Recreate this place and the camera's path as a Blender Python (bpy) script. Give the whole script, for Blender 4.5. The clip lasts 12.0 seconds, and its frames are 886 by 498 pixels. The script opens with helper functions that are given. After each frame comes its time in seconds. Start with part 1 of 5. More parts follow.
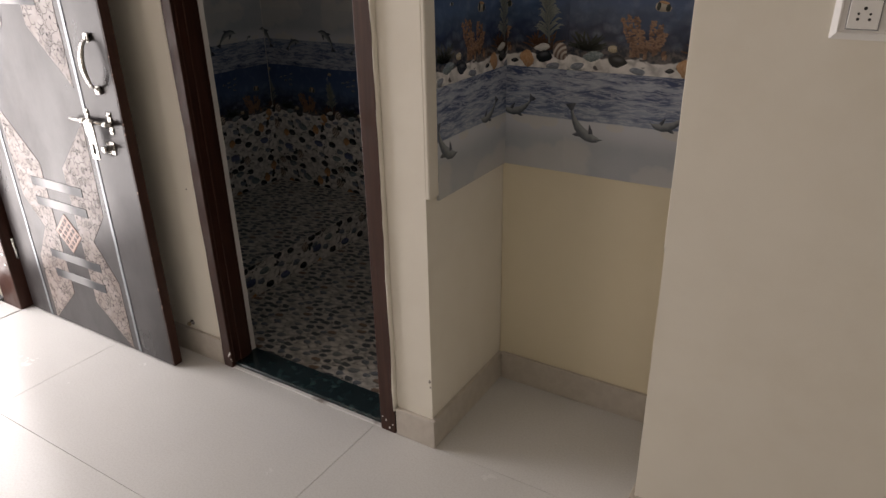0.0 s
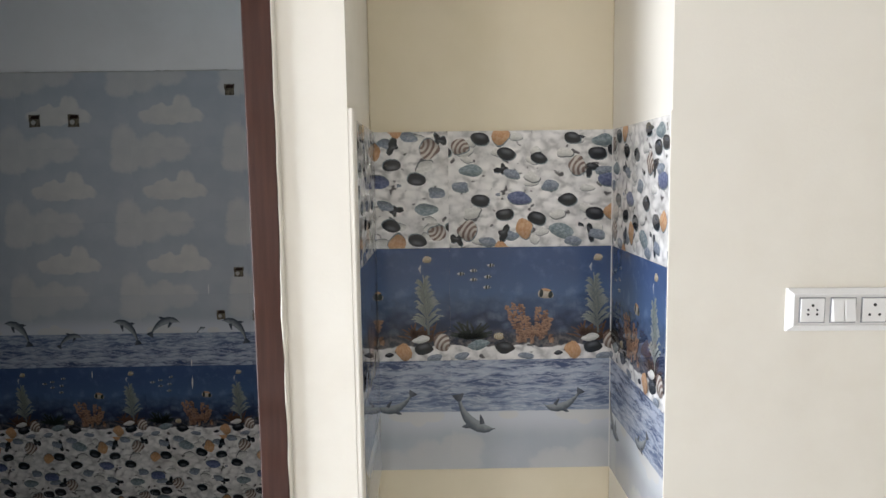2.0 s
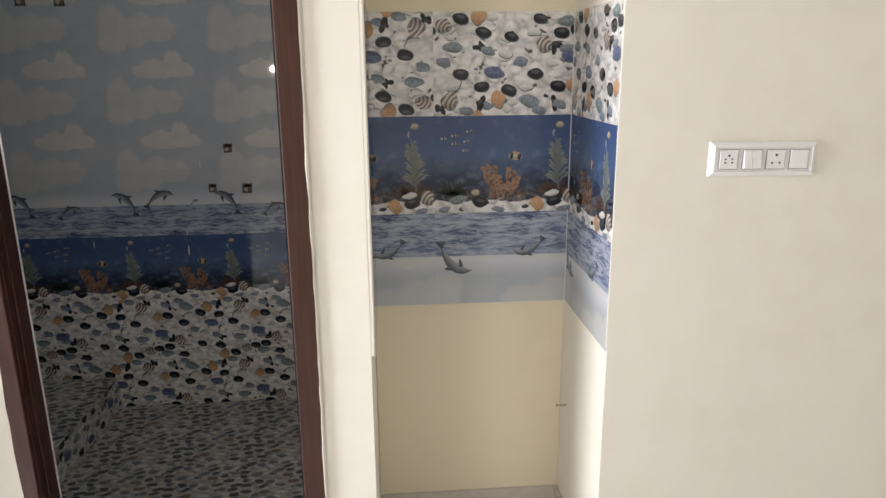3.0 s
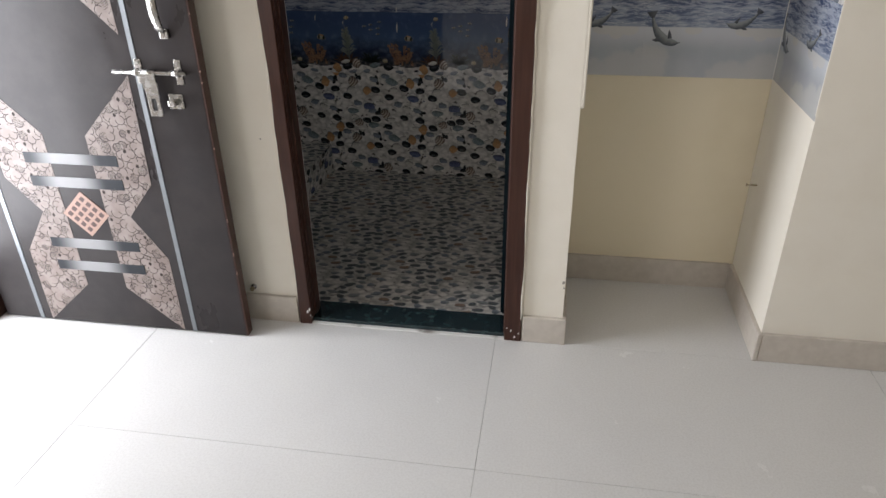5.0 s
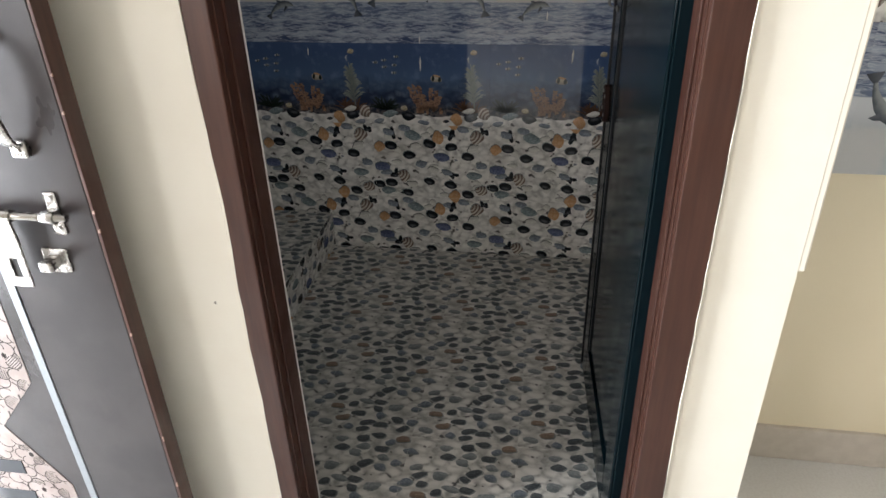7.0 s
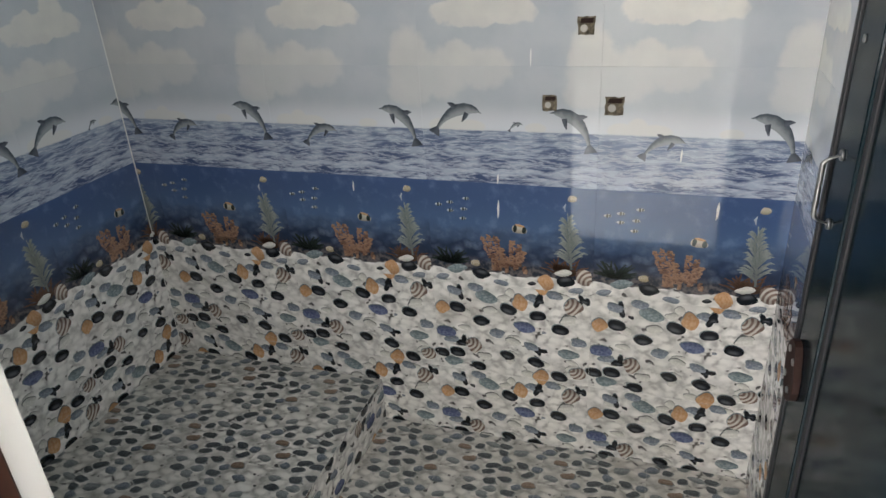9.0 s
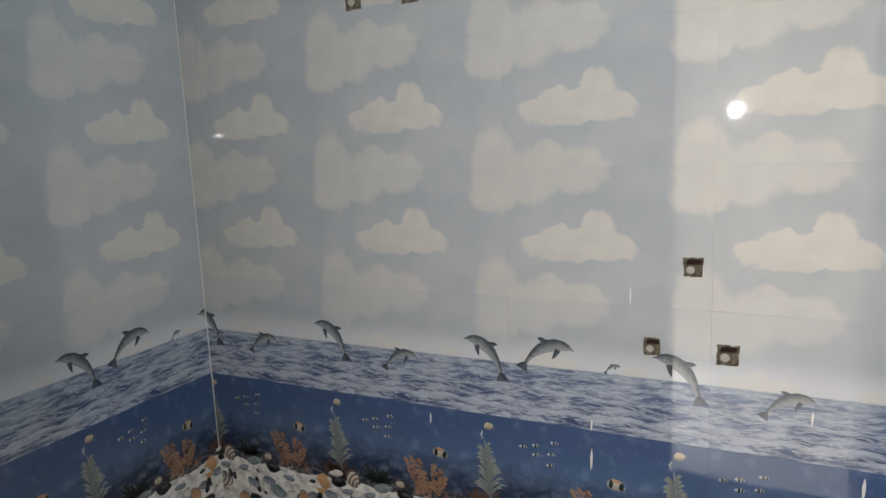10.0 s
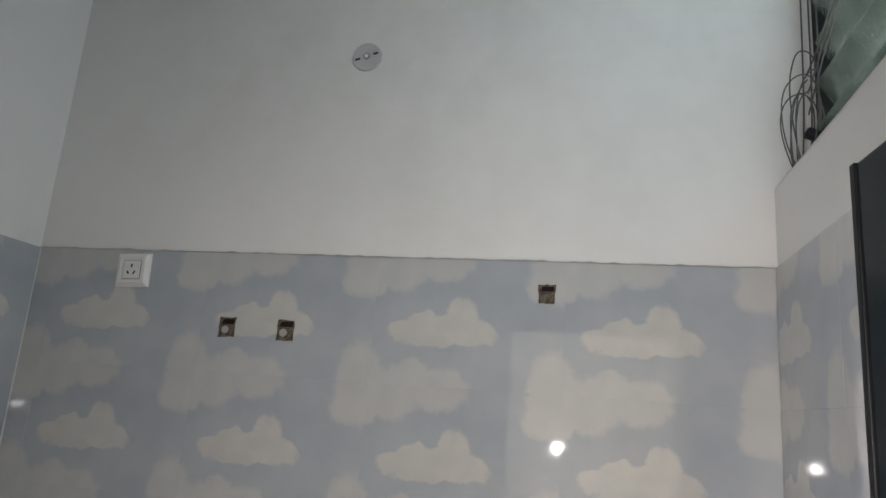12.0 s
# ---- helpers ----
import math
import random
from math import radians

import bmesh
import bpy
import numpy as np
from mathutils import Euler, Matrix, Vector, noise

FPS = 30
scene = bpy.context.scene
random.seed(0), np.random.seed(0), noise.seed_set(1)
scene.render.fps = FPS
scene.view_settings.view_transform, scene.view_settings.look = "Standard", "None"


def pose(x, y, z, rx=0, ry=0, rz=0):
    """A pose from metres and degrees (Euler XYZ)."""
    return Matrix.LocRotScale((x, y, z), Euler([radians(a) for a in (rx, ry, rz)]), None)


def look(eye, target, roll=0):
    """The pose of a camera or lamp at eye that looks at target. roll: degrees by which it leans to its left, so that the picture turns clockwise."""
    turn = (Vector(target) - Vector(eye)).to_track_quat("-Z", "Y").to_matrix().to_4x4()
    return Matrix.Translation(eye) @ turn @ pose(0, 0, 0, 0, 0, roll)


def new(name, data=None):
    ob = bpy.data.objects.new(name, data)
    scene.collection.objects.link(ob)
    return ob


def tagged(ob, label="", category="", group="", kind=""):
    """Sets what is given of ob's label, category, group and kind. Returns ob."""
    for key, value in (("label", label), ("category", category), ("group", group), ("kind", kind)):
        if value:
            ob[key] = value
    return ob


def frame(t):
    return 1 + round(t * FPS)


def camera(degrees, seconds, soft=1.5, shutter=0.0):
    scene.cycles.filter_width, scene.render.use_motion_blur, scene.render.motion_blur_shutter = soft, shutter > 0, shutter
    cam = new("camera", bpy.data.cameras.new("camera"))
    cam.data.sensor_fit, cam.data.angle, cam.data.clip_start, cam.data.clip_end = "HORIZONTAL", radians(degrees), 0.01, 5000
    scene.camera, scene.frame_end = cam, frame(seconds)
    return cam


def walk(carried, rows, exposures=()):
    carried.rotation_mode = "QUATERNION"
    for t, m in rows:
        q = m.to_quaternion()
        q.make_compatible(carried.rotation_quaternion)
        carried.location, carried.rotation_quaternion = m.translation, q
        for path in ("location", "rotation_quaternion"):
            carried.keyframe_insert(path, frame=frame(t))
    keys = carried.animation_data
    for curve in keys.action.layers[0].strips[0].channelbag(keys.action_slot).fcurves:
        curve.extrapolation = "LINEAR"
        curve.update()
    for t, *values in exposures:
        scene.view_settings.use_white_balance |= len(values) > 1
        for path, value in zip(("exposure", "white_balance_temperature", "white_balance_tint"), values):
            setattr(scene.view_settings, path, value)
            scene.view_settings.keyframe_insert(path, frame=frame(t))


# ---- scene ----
cam = camera(65.6, 12.0)
PATH = [
    (0, (0.948, -1.452, 1.473), (-0.019, 0.093, 0.65), -1.2),
    (0.5, (0.72, -1.365, 1.47), (0.036, 0.361, 0.727), -0.4),
    (1, (0.5, -1.293, 1.537), (0.085, 0.585, 0.99), 1.3),
    (1.5, (0.263, -1.277, 1.585), (0.097, 0.68, 1.205), -1.1),
    (2, (0.16, -1.368, 1.621), (0.177, 0.621, 1.407), -0.8),
    (2.5, (0.101, -1.562, 1.593), (0.218, 0.405, 1.249), -0.4),
    (2.7, (0.079, -1.625, 1.588), (0.223, 0.327, 1.179), -0.2),
    (4.3, (-0.06, -1.918, 1.467), (0.075, -0.108, 0.626), -1.6),
    (4.5, (-0.039, -1.948, 1.471), (-0.035, -0.143, 0.61), -1.8),
    (5, (-0.086, -1.972, 1.434), (-0.379, -0.242, 0.474), -0.9),
    (5.5, (-0.193, -1.824, 1.416), (-0.537, -0.096, 0.469), -1.2),
    (6, (-0.299, -1.612, 1.418), (-0.502, 0.126, 0.451), -1.9),
    (6.5, (-0.359, -1.292, 1.405), (-0.602, 0.425, 0.409), -2.0),
    (7, (-0.406, -0.988, 1.406), (-0.695, 0.729, 0.421), -1.6),
    (7.2, (-0.438, -0.859, 1.396), (-0.713, 0.873, 0.435), -1.6),
    (8.8, (-0.435, -0.222, 1.468), (-0.997, 1.496, 0.613), -1.7),
    (9, (-0.463, -0.175, 1.464), (-1.066, 1.527, 0.605), -3.5),
    (9.5, (-0.528, -0.09, 1.47), (-1.23, 1.656, 0.794), -4.4),
    (10, (-0.512, -0.012, 1.528), (-1.387, 1.756, 1.198), -2.4),
    (10.5, (-0.494, 0.024, 1.578), (-1.346, 1.834, 1.584), -0.0),
    (11, (-0.521, -0.024, 1.601), (-1.241, 1.827, 1.835), 0.8),
    (11.5, (-0.561, -0.067, 1.639), (-1.102, 1.814, 2.049), 4.8),
    (12, (-0.582, -0.11, 1.701), (-0.996, 1.794, 2.153), 4.3),
]
STOPS = [(0.0, -1.92, 7400, 22), (0.5, -0.58, 7000, 20), (1.0, -0.50, 6450, 14), (1.5, -0.50, 6100, 14), (2.5, -0.62, 6450, 15), (4.5, -0.53, 6750, 18), (5.0, -1.30, 6600, 16),
         (5.5, -1.58, 6350, 13), (6.0, -1.10, 6650, 16), (6.5, -0.74, 6500, 12), (7.0, -0.28, 6550, 13), (7.3, 0.1, 6700, 12), (8.7, 1.30, 6450, 12), (9.5, 1.28, 6400, 12), (10.0, 1.22, 6650, 14),
         (10.5, 1.02, 6950, 18), (11.0, 0.84, 6700, 17), (12.0, 0.66, 6650, 16)]
walk(cam, [(t, look(eye, target, roll)) for t, eye, target, roll in PATH], STOPS)
# ---- world, sun, large lights ----
world = bpy.data.worlds.new("world")
world.use_nodes = True
scene.world = world
sky = world.node_tree.nodes.new("ShaderNodeTexSky")
sky.sky_type, sky.sun_disc = "NISHITA", False
sky.sun_elevation, sky.sun_rotation = radians(48), radians(16)
world.node_tree.links.new(sky.outputs[0], world.node_tree.nodes["Background"].inputs[0])
world.node_tree.nodes["Background"].inputs[1].default_value = 0.12

sun = new("sun", bpy.data.lights.new("sun", "SUN"))
sun.data.energy, sun.data.angle, sun.data.color = 3.0, radians(0.5), (1.0, 0.95, 0.88)
sun.matrix_world = look((2, 7, 8), (0, 0, 0))


def area(name, eye, target, w, h, watts, color):
    lamp = bpy.data.lights.new(name, "AREA")
    lamp.shape, lamp.size, lamp.size_y, lamp.energy, lamp.color = "RECTANGLE", w, h, watts, color
    ob = new(name, lamp)
    ob.matrix_world = look(eye, target)
    return ob


# daylight by entrance and ventilator, and room fill from an added, unseen west window
area("added_window_fill", (-2.14, -2.75, 1.4), (0.0, -1.9, 1.3), 1.0, 1.75, 52, (1.0, 0.975, 0.94))
area("entrance_daylight", (-2.26, -0.62, 1.05), (0.0, -0.62, 0.9), 0.86, 1.9, 155, (0.90, 0.96, 1.0))
area("ventilator_daylight", (0.0, 0.98, 2.60), (-1.2, 1.2, 2.3), 0.8, 0.6, 3.0, (0.72, 0.92, 1.0))
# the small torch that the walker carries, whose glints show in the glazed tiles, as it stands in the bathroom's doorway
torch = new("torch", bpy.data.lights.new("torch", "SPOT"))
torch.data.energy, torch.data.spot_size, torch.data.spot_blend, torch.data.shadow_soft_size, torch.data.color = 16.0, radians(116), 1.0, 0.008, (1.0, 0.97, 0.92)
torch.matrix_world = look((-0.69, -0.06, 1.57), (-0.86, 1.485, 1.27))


# ---- materials ----
def material(name, color=(0.5, 0.5, 0.5), rough=0.5, metal=0.0, spec=0.5):
    m = bpy.data.materials.new(name)
    m.use_nodes = True
    b = m.node_tree.nodes["Principled BSDF"]
    b.inputs["Base Color"].default_value = (*color, 1)
    b.inputs["Roughness"].default_value = rough
    b.inputs["Metallic"].default_value = metal
    b.inputs["Specular IOR Level"].default_value = spec
    return m


class Graph:
    """Short hand for building a node tree."""

    def __init__(self, m):
        self.t = m.node_tree
        self.b = self.t.nodes["Principled BSDF"]

    def node(self, kind):
        return self.t.nodes.new(kind)

    def put(self, socket, v):
        if isinstance(v, bpy.types.NodeSocket):
            self.t.links.new(v, socket)
        elif isinstance(v, tuple) and socket.type == "RGBA" and len(v) == 3:
            socket.default_value = (*v, 1)
        else:
            socket.default_value = v

    def place(self, scale=(1, 1, 1), source="Object", offset=(0, 0, 0)):
        c = self.node("ShaderNodeTexCoord")
        p = self.node("ShaderNodeMapping")
        self.put(p.inputs["Vector"], c.outputs[source])
        p.inputs["Scale"].default_value = scale
        p.inputs["Location"].default_value = offset
        return p.outputs[0]

    def noise(self, vec, scale, detail=4, rough=0.55):
        n = self.node("ShaderNodeTexNoise")
        self.put(n.inputs["Vector"], vec)
        n.inputs["Scale"].default_value, n.inputs["Detail"].default_value, n.inputs["Roughness"].default_value = scale, detail, rough
        return n.outputs["Fac"]

    def voronoi(self, vec, scale, feature="F1", out="Distance", randomness=1.0):
        n = self.node("ShaderNodeTexVoronoi")
        n.feature = feature
        self.put(n.inputs["Vector"], vec)
        n.inputs["Scale"].default_value, n.inputs["Randomness"].default_value = scale, randomness
        return n.outputs[out]

    def ramp(self, v, lo, hi, a=0.0, b=1.0, smooth=True):
        n = self.node("ShaderNodeMapRange")
        n.interpolation_type = "SMOOTHSTEP" if smooth else "LINEAR"
        for k, x in zip(range(5), (v, lo, hi, a, b)):
            self.put(n.inputs[k], x)
        return n.outputs[0]

    def mix(self, fac, a, b):
        n = self.node("ShaderNodeMix")
        n.data_type = "RGBA"
        self.put(n.inputs["Factor"], fac)
        self.put(n.inputs[6], a)
        self.put(n.inputs[7], b)
        return n.outputs[2]

    def math(self, op, a, b=0.0):
        n = self.node("ShaderNodeMath")
        n.operation = op
        self.put(n.inputs[0], a)
        self.put(n.inputs[1], b)
        return n.outputs[0]

    def vec(self, op, a, b):
        n = self.node("ShaderNodeVectorMath")
        n.operation = op
        self.put(n.inputs[0], a)
        self.put(n.inputs[1], b)
        return n.outputs["Value" if op in ("DOT_PRODUCT", "LENGTH") else "Vector"]

    def split(self, v):
        n = self.node("ShaderNodeSeparateXYZ")
        self.put(n.inputs[0], v)
        return n.outputs

    def bump(self, height, strength, distance):
        n = self.node("ShaderNodeBump")
        n.inputs["Strength"].default_value, n.inputs["Distance"].default_value = strength, distance
        self.put(n.inputs["Height"], height)
        self.put(self.b.inputs["Normal"], n.outputs[0])

    def color(self, v):
        self.put(self.b.inputs["Base Color"], v)

    def rough(self, v):
        self.put(self.b.inputs["Roughness"], v)

    def random(self):
        return self.node("ShaderNodeObjectInfo").outputs["Random"]

    def ellipse(self, p, cx, cz, rx, rz):
        q = self.vec("MULTIPLY", self.vec("SUBTRACT", p, (cx, 0, cz)), (1 / rx, 0, 1 / rz))
        return self.math("SUBTRACT", 1.0, self.vec("DOT_PRODUCT", q, q))


def painted_wall(name, a, b):
    m = material(name, rough=0.6, spec=0.3)
    g = Graph(m)
    p = g.place()
    g.color(g.mix(g.ramp(g.noise(p, 1.3, 3), 0.35, 0.7), g.mix(g.ramp(g.noise(p, 9, 5), 0.3, 0.75), a, b), a))
    h = g.math("ADD", g.math("MULTIPLY", g.noise(p, 5, 3), 1.0), g.math("MULTIPLY", g.noise(p, 140, 2), 0.12))
    g.bump(h, 0.35, 0.006)
    return m


CREAM = painted_wall("cream_paint", (0.80, 0.76, 0.67), (0.765, 0.72, 0.625))
YELLOW = painted_wall("pale_yellow_paint", (0.78, 0.70, 0.53), (0.745, 0.665, 0.49))
WHITE_WALL = painted_wall("white_paint", (0.80, 0.785, 0.77), (0.74, 0.725, 0.705))
CEMENT = painted_wall("cement", (0.42, 0.40, 0.37), (0.33, 0.31, 0.28))


def floor_material():
    m = material("cream_vitrified_tile", rough=0.22)
    g = Graph(m)
    p = g.place()
    w = g.vec("ADD", p, g.node("ShaderNodeObjectInfo").outputs["Location"])
    speck = g.ramp(g.noise(w, 160, 2), 0.35, 0.7)
    cloud = g.ramp(g.noise(w, 4, 4), 0.3, 0.7)
    base = g.mix(cloud, (0.662, 0.658, 0.642), (0.68, 0.677, 0.66))
    base = g.mix(g.math("MULTIPLY", speck, 0.25), base, (0.49, 0.475, 0.45))
    dirt = g.ramp(g.noise(w, 60, 6, 0.7), 0.68, 0.78)
    g.color(g.mix(g.math("MULTIPLY", dirt, 0.3), base, (0.33, 0.29, 0.24)))
    g.rough(g.ramp(g.noise(w, 7, 5), 0.3, 0.75, 0.25, 0.275))
    return m


FLOOR = floor_material()


def floor_grout():
    m = material("floor_grout", rough=0.85)
    g = Graph(m)
    p = g.place()
    dark = g.ramp(g.noise(p, 5, 5, 0.65), 0.5, 0.66)
    g.color(g.mix(dark, (0.64, 0.635, 0.62), (0.22, 0.20, 0.185)))
    return m


GROUT = floor_grout()
DIRT_LINE = material("dirty_cement_edge", (0.30, 0.27, 0.235), 0.9)
WHITE_GROUT = material("white_cement_grout", (0.68, 0.67, 0.64), 0.8)


def skirting_material():
    m = material("grey_beige_skirting_tile", rough=0.35)
    g = Graph(m)
    p = g.place()
    g.color(g.mix(g.ramp(g.noise(p, 30, 6), 0.3, 0.7), (0.50, 0.455, 0.40), (0.56, 0.515, 0.455)))
    return m


SKIRTING = skirting_material()


def frame_wood():
    m = material("brown_painted_wood", rough=0.35, spec=0.3)
    g = Graph(m)
    p = g.place((1, 1, 0.06))
    grain = g.noise(p, 90, 5)
    g.color(g.mix(g.ramp(grain, 0.3, 0.75), (0.040, 0.0155, 0.0105), (0.062, 0.0255, 0.0175)))
    g.bump(grain, 0.15, 0.002)
    g.rough(g.ramp(g.noise(g.place(), 12, 4), 0.3, 0.7, 0.28, 0.5))
    return m


FRAME_WOOD = frame_wood()


def dark_laminate():
    m = material("dark_brown_laminate", rough=0.3, spec=0.35)
    g = Graph(m)
    p = g.place()
    g.color(g.mix(g.ramp(g.noise(p, 14, 6), 0.3, 0.7), (0.015, 0.0115, 0.012), (0.023, 0.018, 0.018)))
    smear = g.noise(g.place((1, 1, 0.4)), 6, 5, 0.65)
    g.rough(g.ramp(smear, 0.3, 0.75, 0.26, 0.46))
    g.bump(g.noise(p, 420, 2), 0.12, 0.0008)
    return m


LAMINATE = dark_laminate()


def floral():
    m = material("taupe_printed_laminate", rough=0.4)
    g = Graph(m)
    p = g.place()
    g.color(g.mix(g.ramp(g.noise(p, 22, 4), 0.35, 0.7), (0.20, 0.155, 0.138), (0.265, 0.22, 0.20)))
    return m


FLORAL = floral()
PETAL_LINE = material("dark_brown_print_line", (0.022, 0.013, 0.010), 0.5, spec=0.3)
PINK_PLATE = material("pinkish_printed_plate", (0.36, 0.225, 0.18), 0.4)
HOLE_BROWN = material("dark_brown_inset", (0.07, 0.04, 0.035), 0.5)


def metal(name, tint, rough):
    m = material(name, tint, rough, 1.0)
    g = Graph(m)
    g.rough(g.ramp(g.noise(g.place(), 60, 5), 0.3, 0.7, rough * 0.9, rough * 1.2))
    return m


STEEL = metal("stainless_steel", (0.46, 0.445, 0.425), 0.25)
BRASS = metal("tarnished_brass", (0.42, 0.34, 0.22), 0.4)
DULL_STEEL = metal("dull_steel", (0.22, 0.22, 0.22), 0.4)
STRIP = metal("aluminium_strip", (0.22, 0.235, 0.25), 0.42)
# for the rusted latch plate, and for the shade painted in pipe holes
RUST_AND_SHADE = material("rust_and_hole_shade", (0.020, 0.009, 0.007), 0.7, 0.0, 0.15)


def faded_bar():
    m = material("silver_printed_bar", rough=0.4, metal=0.1, spec=0.3)
    g = Graph(m)
    x = g.split(g.place())[0]
    far = g.ramp(g.math("ABSOLUTE", g.math("ADD", x, 0.02)), 0.03, 0.13)
    g.color(g.mix(far, (0.27, 0.27, 0.275), (0.018, 0.021, 0.026)))
    return m


BAR = faded_bar()


def sill_stone():
    m = material("dark_green_marble", rough=0.2)
    g = Graph(m)
    p = g.place()
    vein = g.ramp(g.noise(p, 26, 8, 0.7), 0.52, 0.7)
    g.color(g.mix(vein, (0.010, 0.022, 0.026), (0.045, 0.085, 0.085)))
    return m


SILL = sill_stone()


def dark_door():
    m = material("dark_teal_pvc", rough=0.15, spec=0.10)
    g = Graph(m)
    p = g.place((1, 1, 0.2))
    g.color(g.mix(g.noise(p, 8, 4), (0.0025, 0.007, 0.0095), (0.004, 0.0105, 0.014)))
    g.rough(g.ramp(g.noise(g.place(), 10, 5), 0.3, 0.7, 0.09, 0.2))
    return m


DARK_DOOR = dark_door()
WHITE_PLASTIC = material("white_switch_plastic", (0.80, 0.79, 0.77), 0.3)
PALE_PLASTIC = material("pale_grey_plastic", (0.52, 0.52, 0.52), 0.4)
GREY_LINE = material("grey_ring_and_gap_shade", (0.28, 0.28, 0.29), 0.5)
BLACK_HOLE = material("dark_socket_hole", (0.02, 0.02, 0.02), 0.6)
CABLE = material("grey_cable_sheath", (0.10, 0.09, 0.09), 0.5)


def pit():
    m = material("rough_cement_hole", rough=0.95)
    g = Graph(m)
    p = g.place()
    n = g.noise(p, 70, 6, 0.7)
    g.color(g.mix(g.ramp(n, 0.35, 0.65), (0.055, 0.045, 0.032), (0.20, 0.17, 0.12)))
    g.bump(n, 0.8, 0.01)
    return m


PIT = pit()


def louvre_glass():
    m = material("greenish_figured_glass", (0.45, 0.56, 0.48), 0.25)
    g = Graph(m)
    p = g.place()
    g.b.inputs["Transmission Weight"].default_value = 0.75
    g.color(g.mix(g.ramp(g.noise(p, 9, 5), 0.35, 0.65), (0.12, 0.17, 0.13), (0.34, 0.40, 0.34)))
    g.bump(g.voronoi(p, 120), 0.5, 0.002)
    return m


GLASS = louvre_glass()
BLACK_FRAME = material("black_window_frame", (0.012, 0.012, 0.014), 0.5, spec=0.2)


# ---- glazed print of the wall tiles: grounds ----
def gloss(m, lo=0.02, hi=0.055):
    g = Graph(m)
    g.rough(g.ramp(g.noise(g.place(), 9, 4), 0.35, 0.7, lo, hi))
    g.bump(g.noise(g.place(), 6, 2), 0.05, 0.004)
    return m




def cobbles(g, p, light, mid, dark):
    """White cobbles of a few centimetres, each softly rounded by grey shading."""
    bend = g.node("ShaderNodeTexNoise")
    g.put(bend.inputs["Vector"], p)
    bend.inputs["Scale"].default_value, bend.inputs["Detail"].default_value = 30, 1
    w = g.vec("ADD", p, g.vec("MULTIPLY", g.vec("SUBTRACT", bend.outputs["Color"], (0.5, 0.5, 0.5)), (0.02, 0, 0.014)))
    q = g.vec("MULTIPLY", w, (25, 0, 40))
    near = g.voronoi(q, 1.0, "F1")
    tone = g.split(g.voronoi(q, 1.0, "F1", "Color"))[0]
    c = g.mix(g.ramp(g.math("ADD", near, g.math("MULTIPLY", tone, 0.25)), 0.35, 1.0), light, mid)
    edge = g.voronoi(q, 1.0, "DISTANCE_TO_EDGE")
    low = g.ramp(g.noise(p, 34, 2), 0.42, 0.66)
    c = g.mix(g.math("MULTIPLY", g.ramp(edge, 0.34, 0.0), g.math("ADD", 0.18, g.math("MULTIPLY", low, 0.7))), c, dark)
    gap = g.math("MULTIPLY", g.ramp(edge, 0.16, 0.05), g.ramp(g.noise(p, 38, 1), 0.65, 0.69))
    return g.mix(gap, c, (0.09, 0.085, 0.085))


def cobble_ground(name, light, mid, dark, lo, hi):
    m = material(name)
    g = Graph(m)
    c = cobbles(g, g.place(), light, mid, dark)
    grime = g.noise(g.vec("ADD", g.place(), g.node("ShaderNodeObjectInfo").outputs["Location"]), 5, 5)
    g.color(g.mix(g.math("MULTIPLY", g.ramp(grime, 0.5, 0.75), 0.25), c, (0.34, 0.30, 0.25)))
    return gloss(m, lo, hi)


def cloud_mask(g, p, big_only=False):
    warp = g.node("ShaderNodeTexNoise")
    g.put(warp.inputs["Vector"], p)
    warp.inputs["Scale"].default_value, warp.inputs["Detail"].default_value = 26, 6
    q = g.vec("ADD", p, g.vec("MULTIPLY", g.vec("SUBTRACT", warp.outputs["Color"], (0.5, 0.5, 0.5)), (0.042, 0, 0.045)))
    small = ((0.10, 0.128, 0.068, 0.032), (0.122, 0.143, 0.044, 0.036), (0.215, 0.160, 0.040, 0.058), (0.245, 0.128, 0.065, 0.034), (0.17, 0.116, 0.135, 0.024), (0.175, 0.138, 0.05, 0.036))
    big = ((-0.022, 0.010, 0.060, 0.088), (0.055, -0.018, 0.085, 0.066), (0.105, 0.022, 0.048, 0.046), (0.170, -0.002, 0.078, 0.052), (-0.02, -0.05, 0.07, 0.05))

    def union(blobs, du, dv):
        top = None
        for cx, cz, rx, rz in blobs:
            e = g.ellipse(q, cx + du, cz + dv, rx, rz)
            top = e if top is None else g.math("MAXIMUM", top, e)
        return top

    b = None
    for du in (0.0, 0.45):
        for dv in (0.0, 0.30):
            u = union(big, du, dv)
            b = u if b is None else g.math("MAXIMUM", b, u)
    b = g.math("MULTIPLY", g.ramp(b, -0.12, 0.5), 0.7)
    if big_only:
        return b
    return g.math("MAXIMUM", g.ramp(union(small, 0.0, 0.0), -0.06, 0.42), b)


SKY_A, SKY_B, CLOUD_C = (0.385, 0.415, 0.452), (0.44, 0.462, 0.49), (0.585, 0.575, 0.54)


def sky_color(g, p):
    return g.mix(g.ramp(g.noise(p, 7, 4), 0.3, 0.7), SKY_A, SKY_B)


def cloud_ground():
    m = material("printed_cloud_glaze")
    g = Graph(m)
    p = g.place()
    shade = g.mix(g.ramp(g.noise(p, 15, 4), 0.3, 0.7), (0.53, 0.525, 0.505), CLOUD_C)
    g.color(g.mix(cloud_mask(g, p), sky_color(g, p), shade))
    return gloss(m)


